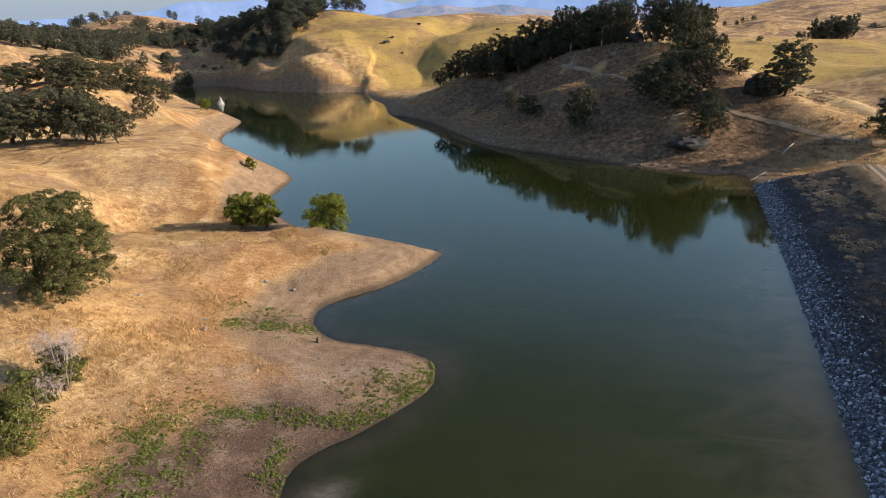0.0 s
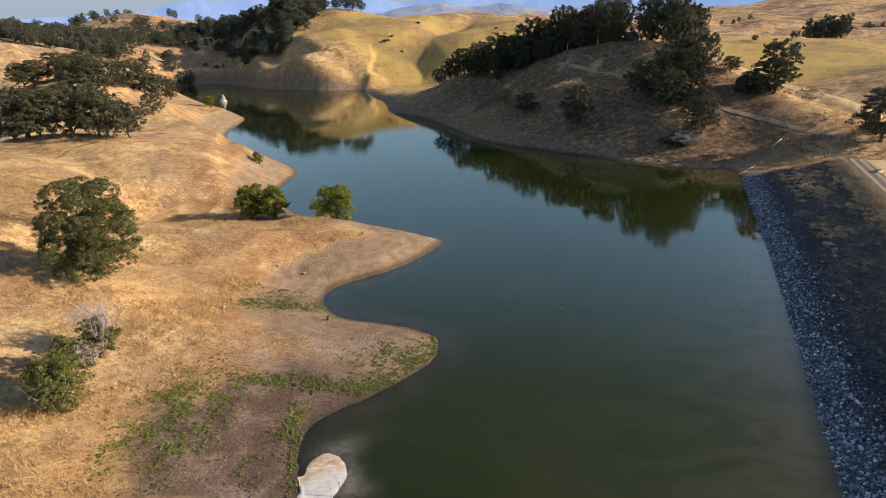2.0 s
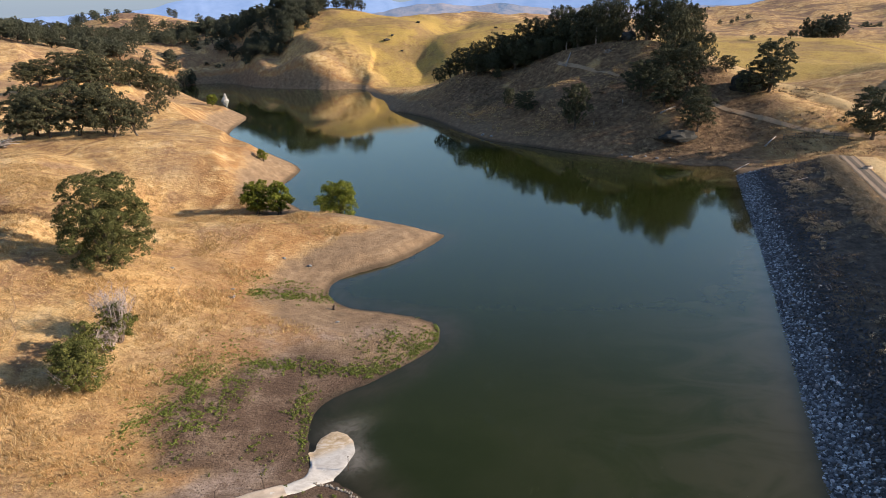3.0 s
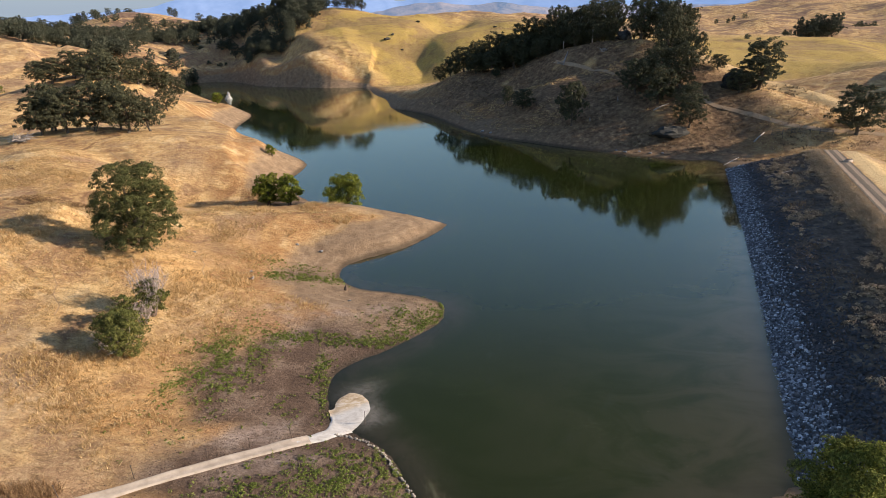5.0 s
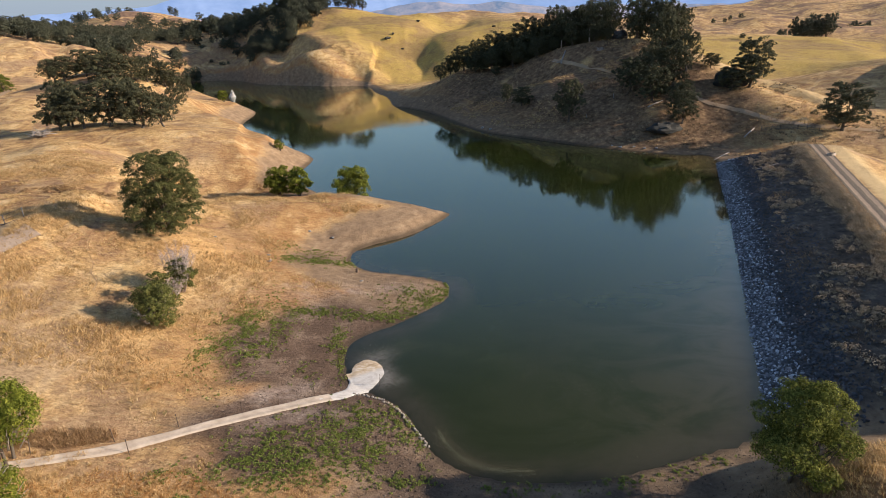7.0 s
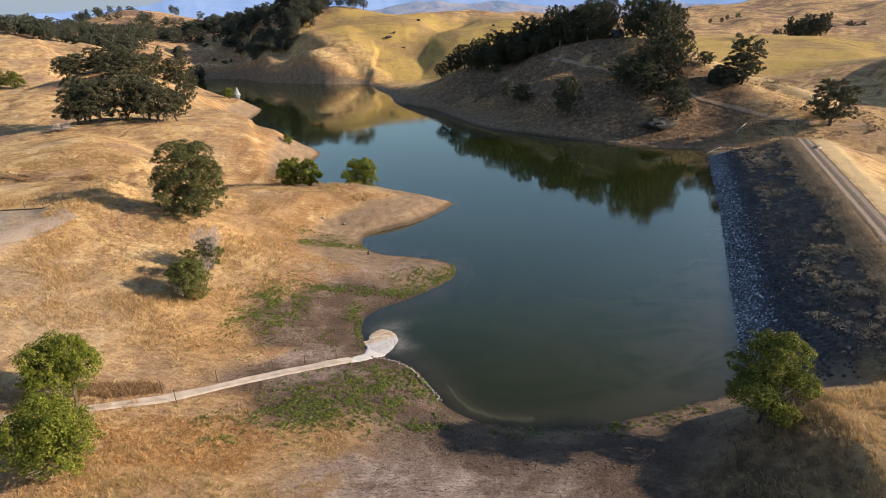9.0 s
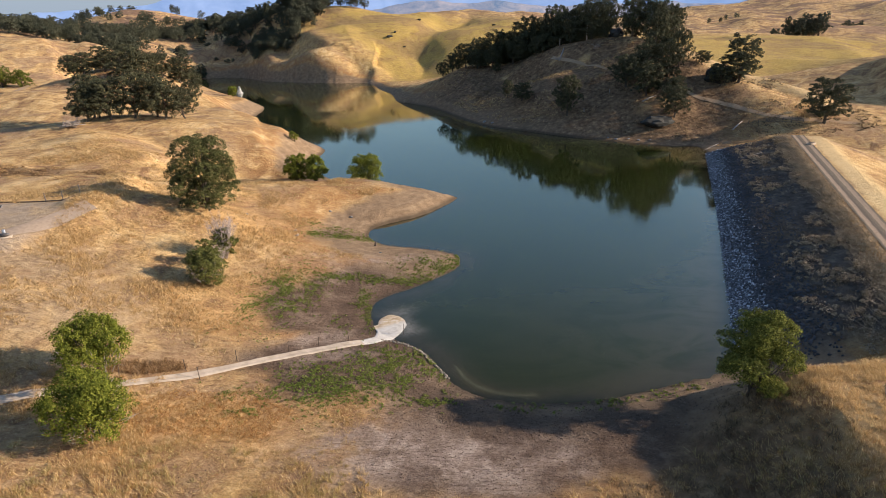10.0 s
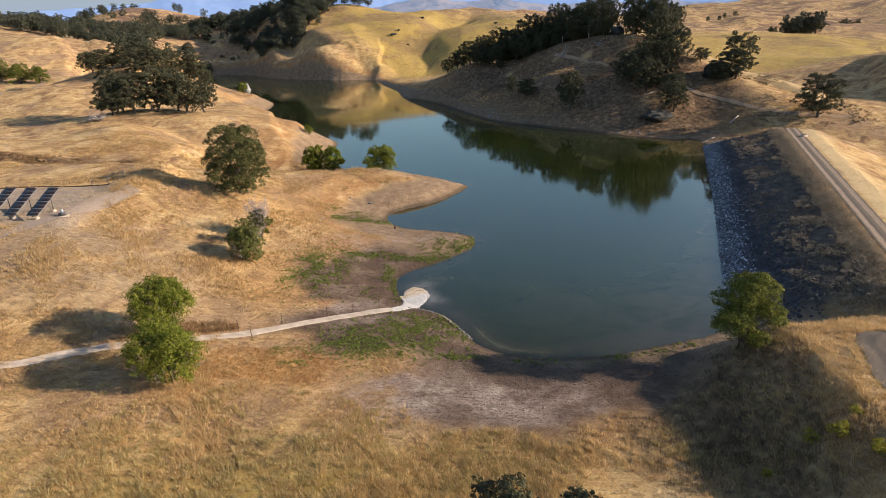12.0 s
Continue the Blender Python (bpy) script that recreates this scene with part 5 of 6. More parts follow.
boulder("rock_outcrop", 92, 172, (9, 6, 6), 3, "dark rock mass beside a hillside oak", DARK_ROCK)


for k, (x, y, q) in enumerate(((-35, 436, 5), (-31, 441, 3.5), (-13, 475, 4), (44, 446, 3), (-24, 430, 2.5))):
    boulder("rock_outcrop", x, y, (q, q * 0.6, q * 0.4), 20 + k, "small dark rocks in the golden hillside", DARK_ROCK, sub=2)


def pinnacle(x, y):
    """A pale pointed rock rising from the water."""
    r = np.random.RandomState(5)
    bm = bmesh.new()
    path = [(0, 0, -1.2), (0, 0, 0.2), (0.1, 0, 1.4), (0.25, 0.05, 2.6), (0.2, 0, 3.6), (0.3, 0, 4.2)]
    tube(bm, path, [2.4, 2.1, 1.35, 0.8, 0.55, 0.15], 11)
    for v in bm.verts:
        v.co += Vector(r.uniform(-0.22, 0.22, 3))
    ob = part("rock_pinnacle", bm, PALE_ROCK, flat=True)
    ob.matrix_basis = pose(x, y, 0)
    return tagged(ob, "pale pointed rock standing in the far water", "rock")


pinnacle(-119, 330)
stand(make_tree("round_bush", "yellow-green bush beside the pale rock", "bush", 71, 5.0, 5.8, 3000, 0.4, WILLOW_LEAF, base=0.02, lobes=8, stems=2), -99.2, 257)
for k, (x, y, q) in enumerate(((14.5, 190.5, 1.5), (17, 186.5, 1.2), (52, 150.6, 1.1), (55.5, 149, 0.9), (58, 147.2, 1.2), (50, 152.2, 0.8), (61, 146, 0.9), (-29, 64, 0.6), (-37.5, 66, 0.6), (-25, 76, 0.7), (-21, 75, 0.8), (-14.1, 57.3, 0.5))):
    boulder("rock", x, y, (q, q * 0.8, q * 0.5), 5 + k, "small loose grey rock near the waterline", ROCK if k > 1 else PALE_ROCK, 0.35, 2)


# fallen and standing dead wood
def dead_wood(name, x, y, n, spread_, seed, label, high=1.4):
    r = np.random.RandomState(seed)
    ob = thing(name, pose(x, y, ground_z(x, y)), label, "dead wood")
    for _ in range(n):
        a, b = r.uniform(0, math.tau), r.uniform(0, math.tau)
        st = Vector((math.cos(b), math.sin(b), 0)) * r.uniform(0, spread_ * 0.5) + Vector((0, 0, r.uniform(0.1, high * 0.5)))
        en = st + Vector((math.cos(a), math.sin(a), r.uniform(-0.1, 0.55))) * r.uniform(0.5, 1.0) * spread_
        en.z = max(0.1, min(en.z, high))
        mid = st.lerp(en, 0.5) + Vector(r.uniform(-0.25, 0.25, 3))
        bm = bmesh.new()
        rad = r.uniform(0.04, 0.13)
        tube(bm, [st, mid, en], [rad, rad * 0.8, rad * 0.35], 6)
        part("branch", bm, DEAD, ob)
    return ob


dead_wood("brush_pile", -100.3, 126.5, 46, 3.4, 1, "heap of grey dead branches on the grass", 2.6)
dead_wood("fallen_branch", 62.5, 216, 16, 3.4, 2, "bleached fallen branches on the bare hill", 2.2)
dead_wood("fallen_branch", 48.5, 224, 9, 3.6, 3, "bleached fallen limb on the wooded hill", 2.2)
dead_wood("fallen_branch", -28.2, 61.6, 6, 0.8, 4, "small pale driftwood on the bank", 0.6)


def fallen_log(x0, y0, x1, y1, r0, label):
    ob = thing("log", pose(x0, y0, ground_z(x0, y0)), label, "log")
    bm = bmesh.new()
    z = ground_z(x1, y1) - ground_z(x0, y0)
    tube(bm, [(0, 0, r0 * 0.9), ((x1 - x0) * 0.5, (y1 - y0) * 0.5 + 0.1, z * 0.5 + r0), (x1 - x0, y1 - y0, z + r0 * 0.7)], [r0, r0 * 0.85, r0 * 0.5], 8)
    part("stem", bm, DEAD, ob)


fallen_log(85.5, 145.0, 89.5, 147.6, 0.22, "pale fallen trunk below the track")
fallen_log(71.5, 132.4, 78.2, 137.7, 0.13, "long pale board at the far end of the dam")
fallen_log(65.5, 111.3, 74.8, 108.2, 0.13, "long pale pole lying across the dam's face")
fallen_log(64, 164, 69, 166, 0.25, "pale fallen trunk under the oaks")
fallen_log(48.6, 223.6, 51.6, 230.0, 0.34, "bleached fallen limb below the hill track")


def snag(x, y, high, girth, seed):
    """A dead bleached trunk with two stubs."""
    r = np.random.RandomState(seed)
    ob = thing("snag", pose(x, y, ground_z(x, y)), "bleached dead trunk standing among the oaks", "snag", "snags on the wooded hill")
    bm = bmesh.new()
    bend = r.uniform(-0.08, 0.08, 2) * high
    tube(bm, [(0, 0, -0.4), (bend[0] * 0.3, bend[1] * 0.3, high * 0.4), (bend[0], bend[1], high * 0.8), (bend[0] * 1.3, bend[1] * 1.3, high)], [girth, girth * 0.8, girth * 0.55, girth * 0.15], 8)
    part("trunk", bm, DEAD, ob)
    for k in range(2):
        a, z = r.uniform(0, math.tau), high * r.uniform(0.5, 0.8)
        bm = bmesh.new()
        tube(bm, [(bend[0] * 0.7, bend[1] * 0.7, z), (bend[0] * 0.7 + math.cos(a) * high * 0.12, bend[1] * 0.7 + math.sin(a) * high * 0.12, z + high * 0.1)], [girth * 0.4, girth * 0.1], 6)
        part("branch", bm, DEAD, ob)


for k, (x, y, h, q) in enumerate(((60.5, 227.5, 6.0, 0.28), (51.2, 236.5, 3.0, 0.22), (56.5, 175.8, 1.7, 0.2), (46.6, 170.5, 1.2, 0.2), (-139, 470, 7, 0.4))):
    snag(x, y, h, q, 80 + k)


def valve_box(x, y):
    """A low concrete box with a steel lid and a pipe stub, on the verge of the dam road."""
    ob = thing("valve_box", pose(x, y, ground_z(x, y), 0, 0, 22), "pale concrete valve box beside the dam track", "valve box")
    bm = bmesh.new()
    box(bm, (1.5, 1.1, 0.55), pose(0, 0, 0.2), 0.04)
    part("body", bm, CONCRETE, ob)
    bm = bmesh.new()
    box(bm, (1.2, 0.8, 0.06), pose(0, 0, 0.51), 0.01)
    part("lid", bm, POST, ob, "dark steel lid")
    bm = bmesh.new()
    tube(bm, [(0.9, 0, -0.2), (0.9, 0, 0.5), (0.9, 0.1, 0.62)], [0.09, 0.09, 0.07], 8)
    part("pipe", bm, POST, ob)


valve_box(84.9, 105.9)


stump = thing("stump", pose(-15.3, 62.0, ground_z(-15.3, 62.0)), "short dark snag standing on the bare spit", "stump")
bm = bmesh.new()
tube(bm, [(0, 0, -0.2), (0.02, 0, 0.2), (0.1, 0.03, 0.5), (0.06, 0.05, 0.72)], [0.26, 0.2, 0.15, 0.06], 8)
part("stem", bm, POST, stump)
bm = bmesh.new()
tube(bm, [(0.06, 0, 0.25), (-0.2, 0.05, 0.42)], [0.09, 0.03], 6)
part("branch", bm, POST, stump)

# ---- gate, fence and solar panels ----
STEEL = plain_material("weathered_steel", (0.10, 0.09, 0.085), (0.22, 0.20, 0.19), 9, 0.6, 0.2, 0.01, spec=0.5, metal=0.4)
WOOD = plain_material("weathered_timber", (0.10, 0.085, 0.07), (0.24, 0.21, 0.18), 7, 0.9, 0.5, 0.02, (1, 1, 0.2))


def bar_between(bm, a, b, r, sides=6):
    tube(bm, [a, b], [r, r], sides)


def panel_fence(name, points, label, rails, height, post_r, mat, category="fence", diagonal=False):
    o = points[0]
    oz = ground_z(*o)
    ob = thing(name, pose(*o, oz), label, category)
    local = [Vector((x - o[0], y - o[1], ground_z(x, y) - oz)) for x, y in points]
    for p in local:
        bm = bmesh.new()
        bar_between(bm, p - Vector((0, 0, 0.4)), p + Vector((0, 0, height)), post_r, 8)
        part("post", bm, mat, ob)
    for a, b in zip(local, local[1:]):
        for k in range(rails):
            h = Vector((0, 0, height * (0.94 - 0.8 * k / max(1, rails - 1))))
            bm = bmesh.new()
            bar_between(bm, a + h, b + h, post_r * 0.45)
            part("rail", bm, mat, ob)
        if diagonal:
            bm = bmesh.new()
            bar_between(bm, a + Vector((0, 0, 0.15)), b + Vector((0, 0, height * 0.9)), post_r * 0.4)
            part("brace", bm, mat, ob)
    return ob


panel_fence("gate", [(94.6, 143.6), (98.4, 141.6)], "closed metal farm gate between timber posts", 5, 1.35, 0.09, WOOD, "gate", True)
panel_fence("fence", [(98.4, 141.6), (100.4, 140.6), (103, 139.2)], "short timber and wire fence beside the gate", 3, 1.4, 0.09, WOOD)
panel_fence("fence", [(94.6, 143.6), (92.8, 144.6), (90.4, 145.6)], "short timber and wire fence beside the gate", 3, 1.4, 0.09, WOOD)
panel_fence("pipe_fence", [(-63.8, 55.2), (-61.2, 55.3), (-58.6, 55.6)], "two steel pipe fence panels on the terrace", 3, 1.5, 0.06, STEEL)
CELL = Mat("solar_cell", 0.4, 0.25)
CELL.color(CELL.ramp(CELL.noise(2.0, 3), (0.3, (0.016, 0.012, 0.012)), (0.7, (0.030, 0.022, 0.020))))
CELL = CELL.m
ALLOY = plain_material("aluminium_frame", (0.42, 0.43, 0.44), (0.58, 0.59, 0.60), 14, 0.4, 0.1, 0.005, spec=0.5, metal=0.7)


def solar_table():
    """A tilted column of eight modules on a steel beam and two posts with concrete feet."""
    ob = thing("solar_array", Matrix(), "tilted black solar panels on steel posts with concrete feet", "solar panel", "solar panels on the terrace")
    long, wide, tilt = 5.8, 1.75, 27
    slope = pose(0, 0, 2.0, tilt, 0, 0)
    bm = bmesh.new()
    box(bm, (0.12, long, 0.14), slope @ pose(0, 0, -0.14), 0.01)
    for y in (-2.0, -0.7, 0.7, 2.0):
        box(bm, (wide, 0.06, 0.06), slope @ pose(0, y, -0.06))
    part("rack", bm, STEEL, ob)
    n = 8
    for k in range(n):
        y = (k + 0.5) * long / n - long / 2
        bm = bmesh.new()
        box(bm, (wide, long / n - 0.03, 0.035), slope @ pose(0, y, 0), 0.006)
        frame_ = part("module", bm, ALLOY, ob)
        bm = bmesh.new()
        box(bm, (wide - 0.05, long / n - 0.09, 0.008), slope @ pose(0, y, 0.0215))
        part("pane", bm, CELL, frame_, "black solar cells under glass")
    for y, h in ((-2.0, 2.0 - 2.0 * math.sin(radians(tilt)) - 0.15), (1.6, 2.0 + 1.6 * math.sin(radians(tilt)) - 0.2)):
        bm = bmesh.new()
        bar_between(bm, (0, y * 0.9, -0.3), (0, y * 0.9, h), 0.06, 8)
        part("post", bm, STEEL, ob)
        bm = bmesh.new()
        tube(bm, [(0, y * 0.9, -0.2), (0, y * 0.9, 0.1), (0, y * 0.9, 0.35)], [0.42, 0.38, 0.2], 10)
        part("foot", bm, CONCRETE, ob, "pale concrete foot")
    return ob


table = solar_table()
for k, (x, y) in enumerate(((-63.0, 41.3), (-66.3, 41.6), (-69.5, 41.9))):
    ob = table if k == 0 else copy_thing(table, Matrix())
    ob.matrix_basis = pose(x, y, max(ground_z(x, y), ground_z(-63, 41.3)), 0, 0, -8)


def pump():
    ob = thing("water_pump", pose(-60.3, 40.6, ground_z(-60.3, 40.6), 0, 0, 20), "small white and black pump unit on a slab", "pump")
    bm = bmesh.new()
    box(bm, (1.5, 1.1, 0.12), pose(0, 0, 0.04), 0.02)
    part("slab", bm, CONCRETE, ob)
    bm = bmesh.new()
    tube(bm, [(-0.5, 0, 0.35), (0.3, 0, 0.35), (0.5, 0, 0.35)], [0.22, 0.22, 0.14], 12)
    part("motor", bm, STEEL, ob)
    bm = bmesh.new()
    box(bm, (0.35, 0.3, 0.9), pose(-0.1, 0.3, 0.5), 0.03)
    part("control_box", bm, ALLOY, ob, "pale control box")


pump()
# dark line on the terrace's edge, added as a thin tube
pipe = thing("pipe", pose(-57.5, 55.8, 0), "thin black tube along the terrace edge", "pipe")
bm = bmesh.new()
tube(bm, [(x + 57.5, 0.25 * math.sin(x * 0.4), ground_z(x, 55.8 + 0.25 * math.sin(x * 0.4)) + 0.07) for x in np.arange(-57.5, -92, -1.5)], [0.09] * 23, 8)
part("tube", bm, POST, pipe)


# ---- plants on the ground ----
def blades(name, x, y, high, wide, material, label, category, seed, per=4, lean=0.35, girth=0.2):
    """Tufts of upright pointed blades at the places; each tuft has its own girth and tone."""
    r = np.random.RandomState(seed)
    n = len(x) * per
    out = np.repeat(girth * r.uniform(0.5, 1.4, len(x)), per)[:, None] * r.normal(0, 0.6, (n, 2))
    at = np.repeat(np.stack([x, y], 1), per, 0) + out
    z, _ = height_field(x, y)
    at = np.column_stack([at, np.repeat(z - 0.04, per)])
    a = r.uniform(0, math.tau, n)
    h = np.repeat(high * r.uniform(0.7, 1.3, len(x)), per) * r.uniform(0.55, 1.15, n)
    w = np.repeat(wide, per) * r.uniform(0.6, 1.3, n)
    side = np.stack([np.cos(a), np.sin(a), 0 * a], 1) * w[:, None] * 0.5
    tip = at + np.stack([r.normal(-0.1, lean, n) * h + out[:, 0] * 0.7, r.normal(0, lean, n) * h + out[:, 1] * 0.7, h], 1)
    co = np.stack([at - side, at + side, tip], 1).reshape(-1, 3)
    ob = mesh_ob(name, co, np.arange(n * 3).reshape(-1, 3), material)
    field(ob.data, "tone", np.repeat(r.rand(len(x)) ** 2.2 * 0.7, per * 3))
    return tagged(ob, label, category, kind="stuff")


def scatter(r, n, x0, x1, y0, y1):
    return r.uniform(x0, x1, n), r.uniform(y0, y1, n)


rs = np.random.RandomState(91)


def clay_at(x, y):
    c = (1.2 * bump_at(x, y, -3, 8, 16, 5.2, 0) + 1.1 * bump_at(x, y, -18, 28, 13, 8, 15) + 1.1 * bump_at(x, y, -16, 45, 10, 6, 20) + 1.2 * bump_at(x, y, -19, 38, 8, 6.5, 0) + 0.75 * bump_at(x, y, -20, 66, 6, 4, -10)
         + 0.8 * bump_at(x, y, 12, 10, 12, 6, 0) + 0.9 * bump_at(x, y, -12, 22, 10, 8, 0))
    return smooth(0.2, 1.0, c + 0.4 * lumps(x, y, 6, 3))


def dry(x, y, limit=9.0):
    """Where dry grass stands: off the bare bank, the silt, the dam's face and the roads."""
    s = shore_distance(x, y) + 3 * lumps(x, y, 6, 2)
    u, v = dam_uv(x, y)
    road = np.abs(u - 20.3) < 1.9
    road = road | ((np.abs(x - np.interp(y, [-16, -2, 3, 8.2], [27.9, 28.7, 30.4, 33.4])) < 1.9) & (y < 10) & (v < -2))
    yard = (np.hypot((x + 61) / 1.6, (y - 43) / 12) < 1.4) | ((x < -57.5 - 0.12 * (y - 40)) & (y > 37 - 0.25 * (x + 60)) & (y < 55.5))
    return (s > limit) & (clay_at(x, y) < 0.4) & ~((u > -1) & (u < 9) & (v > -2) & (v < 115)) & ~(road & ((v > -4) | (y < 10))) & ~yard


x, y = scatter(rs, 30000, -62, 46, -26, 18)
ok = dry(x, y) & (rs.rand(len(x)) < 0.6 + 0.6 * lumps(x, y, 4, 3))
x, y = x[ok], y[ok]
blades("tall_grass", x, y, 0.34 + 0.24 * np.clip(lumps(x, y, 7, 2), -0.8, 1.2), np.full(len(x), 0.05), STRAW, "tall dry golden grass in the foreground", "grass", 1, 22, 0.28, 0.26)
x, y = scatter(rs, 9000, -50, 14, -16, 8)
ok = dry(x, y) & (rs.rand(len(x)) < 1.1 * bump_at(x, y, -20, -5, 24, 6, 5) + 0.5 * lumps(x, y, 3.5, 3))
x, y = x[ok], y[ok]
blades("olive_grass", x, y, np.full(len(x), 0.42), np.full(len(x), 0.05), OLIVE_STRAW, "half-dry olive grass in the foreground", "grass", 8, 22, 0.28, 0.26)
x, y = scatter(rs, 9000, 8, 36, -18, 15)
ok = dry(x, y, 5.0) & (rs.rand(len(x)) < 0.75 + 0.6 * lumps(x, y, 3.5, 3)) 
x, y = x[ok], y[ok]
# knoll's sun and shade put into the tufts: straw above, dull weeds below
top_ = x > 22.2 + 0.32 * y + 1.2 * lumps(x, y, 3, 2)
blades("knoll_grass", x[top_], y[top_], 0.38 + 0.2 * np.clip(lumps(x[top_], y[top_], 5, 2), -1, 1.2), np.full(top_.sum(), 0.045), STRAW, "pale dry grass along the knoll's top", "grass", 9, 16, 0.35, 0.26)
mixed_ = ~top_ & (rs.rand(len(x)) < 0.10 + 0.3 * lumps(x, y, 4, 2))
blades("knoll_tufts", x[mixed_], y[mixed_], np.full(mixed_.sum(), 0.5), np.full(mixed_.sum(), 0.05), OLIVE_STRAW, "half-dry tufts on the knoll's side", "grass", 13, 16, 0.35, 0.3)
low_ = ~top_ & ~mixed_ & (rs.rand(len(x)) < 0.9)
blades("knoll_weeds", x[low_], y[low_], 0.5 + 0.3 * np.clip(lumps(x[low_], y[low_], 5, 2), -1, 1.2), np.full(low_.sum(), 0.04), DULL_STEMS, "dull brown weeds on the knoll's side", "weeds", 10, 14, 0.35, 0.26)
x, y = scatter(rs, 60000, -92, -8, 18, 116)
ok = dry(x, y) & (rs.rand(len(x)) < 0.3 + 0.75 * lumps(x, y, 5, 3))
x, y = x[ok], y[ok]
blades("dry_grass", x, y, 0.32 + 0.24 * np.clip(lumps(x, y, 5, 3), -0.7, 1.2), np.full(len(x), 0.08), STRAW, "dry golden grass on the left bank", "grass", 2, 9, 0.5, 0.3)
u, v = rs.uniform(5.5, 18.4, 26000), rs.uniform(-2, 114, 26000)
x, y = on_dam(u, v)
ok = (rs.rand(len(x)) < 0.04 + 0.4 * lumps(x, y, 3.0, 3))
blades("dam_brush", x[ok], y[ok], np.full(ok.sum(), 0.30), np.full(ok.sum(), 0.06), DULL_STEMS, "dull dry brush on the dam's face", "grass", 3, 6, 0.6, 0.35)
mu, mv = rs.uniform(6.5, 18.0, 2200), rs.uniform(-1, 113, 2200)
mx, my = on_dam(mu, mv)
keep = rs.rand(2200) < 0.02 + 0.3 * smooth(8, 15, mu) + 0.6 * lumps(mx, my, 5, 3)
mx, my = mx[keep], my[keep]
girth = 0.3 + 0.9 * rs.rand(len(mx)) ** 2
BRUSH = (mx, my, girth)
ok = (rs.rand(len(x)) < 0.75 * smooth(14.3, 16.0, u) + 0.35 * lumps(x, y, 5.0, 3) * smooth(9, 13, u))
blades("crest_grass", x[ok], y[ok], np.full(ok.sum(), 0.40), np.full(ok.sum(), 0.07), BRUSH_STEMS, "pale dry grass along the dam crest", "grass", 31, 10, 0.6, 0.4)
x, y = scatter(rs, 26000, -10, 125, 132, 275)
u, v = dam_uv(x, y)
ok = (shore_distance(x, y) > 4) & ((u < -3) | (v > 116)) & (rs.rand(len(x)) < 0.35 + 0.7 * lumps(x, y, 9, 3))
x, y = x[ok], y[ok]
lit = lumps(x, y, 14, 3) > 0.12
blades("hill_brush", x[~lit], y[~lit], np.full((~lit).sum(), 0.55), np.full((~lit).sum(), 0.16), DULL_STEMS, "dull dry brush on the wooded hill", "brush", 51, 8, 0.5, 0.5)
blades("hill_grass", x[lit], y[lit], np.full(lit.sum(), 0.45), np.full(lit.sum(), 0.16), STRAW, "pale dry grass between the oaks", "grass", 52, 8, 0.5, 0.5)
x, y = scatter(rs, 5000, -38, -18, 8, 18)
ok = (bump_at(x, y, -29, 12.5, 8, 4, 10) > 0.3 + 0.3 * lumps(x, y, 3, 2))
x, y = x[ok], y[ok]
blades("rusty_grass", x, y, np.full(len(x), 0.2), np.full(len(x), 0.08), RUST_STRAW, "flattened rust-coloured grass beside the ditch", "grass", 4, 4, 0.7)
x, y = scatter(rs, 900, -42, -28, 17.5, 22)
ok = (bump_at(x, y, -35, 19.6, 4.5, 1.3, 15) > 0.4)
x, y = x[ok], y[ok]
blades("rusty_weeds", x, y, np.full(len(x), 0.6), np.full(len(x), 0.05), DEAD_WEED, "brown dead weeds along the ditch", "weeds", 5, 14, 0.6)


def weeds(name, x, y, size, label, seed, per=16, girth=None, material=None, category="weeds"):
    """Low leafy plants, each a small cushion of leaves."""
    r = np.random.RandomState(seed)
    z, _ = height_field(x, y)
    n, girth = len(x) * per, r.gamma(4.0, 0.042, len(x)) if girth is None else girth
    out = r.normal(0, 1, (n, 3))
    out /= np.linalg.norm(out, axis=1, keepdims=True)
    out[:, 2] = np.abs(out[:, 2])
    at = np.repeat(np.stack([x, y, np.maximum(z, 0)], 1), per, 0) + out * np.repeat(girth, per)[:, None] * r.uniform(0.5, 1.1, (n, 1)) * (1, 1, 0.8) + (0, 0, 0.03)
    co, fa = leaves(r, at, out + (0, 0, 0.4), size, 0.0, 0.5)
    ob = mesh_ob(name, co, fa, material or WEED_LEAF)
    field(ob.data, "tone", np.repeat(r.rand(len(x)) ** 1.5 * 0.5, per * 4))
    return tagged(ob, label, category, kind="stuff")


weeds("brush_mounds", BRUSH[0], BRUSH[1], 0.19, "rounded tan brush on the dam's face", 33, 90, BRUSH[2] * 0.85, BRUSH_STEMS, "brush")

x, y = scatter(rs, 2600, -112, -57, 79, 90)
rise = y + 0.08 * (x + 80) + 1.5 * lumps(x, y, 14, 2)
ok = (rise > 80.2) & (rise < 84.6) & (rs.rand(len(x)) < 0.5 + 0.6 * lumps(x, y, 5, 3))
weeds("scarp_brush", x[ok], y[ok], 0.2, "brown dry brush on the low scarp", 34, 40, 0.25 + 0.4 * rs.rand(ok.sum()) ** 2, DEAD_WEED, "brush")


def along(x, y, line):
    """Distance from a line."""
    best = np.full(x.shape, 1e9)
    for (ax, ay), (bx, by) in zip(line, line[1:]):
        ex, ey = bx - ax, by - ay
        k = np.clip(((x - ax) * ex + (y - ay) * ey) / (ex * ex + ey * ey), 0, 1)
        best = np.minimum(best, np.hypot(x - ax - k * ex, y - ay - k * ey))
    return best


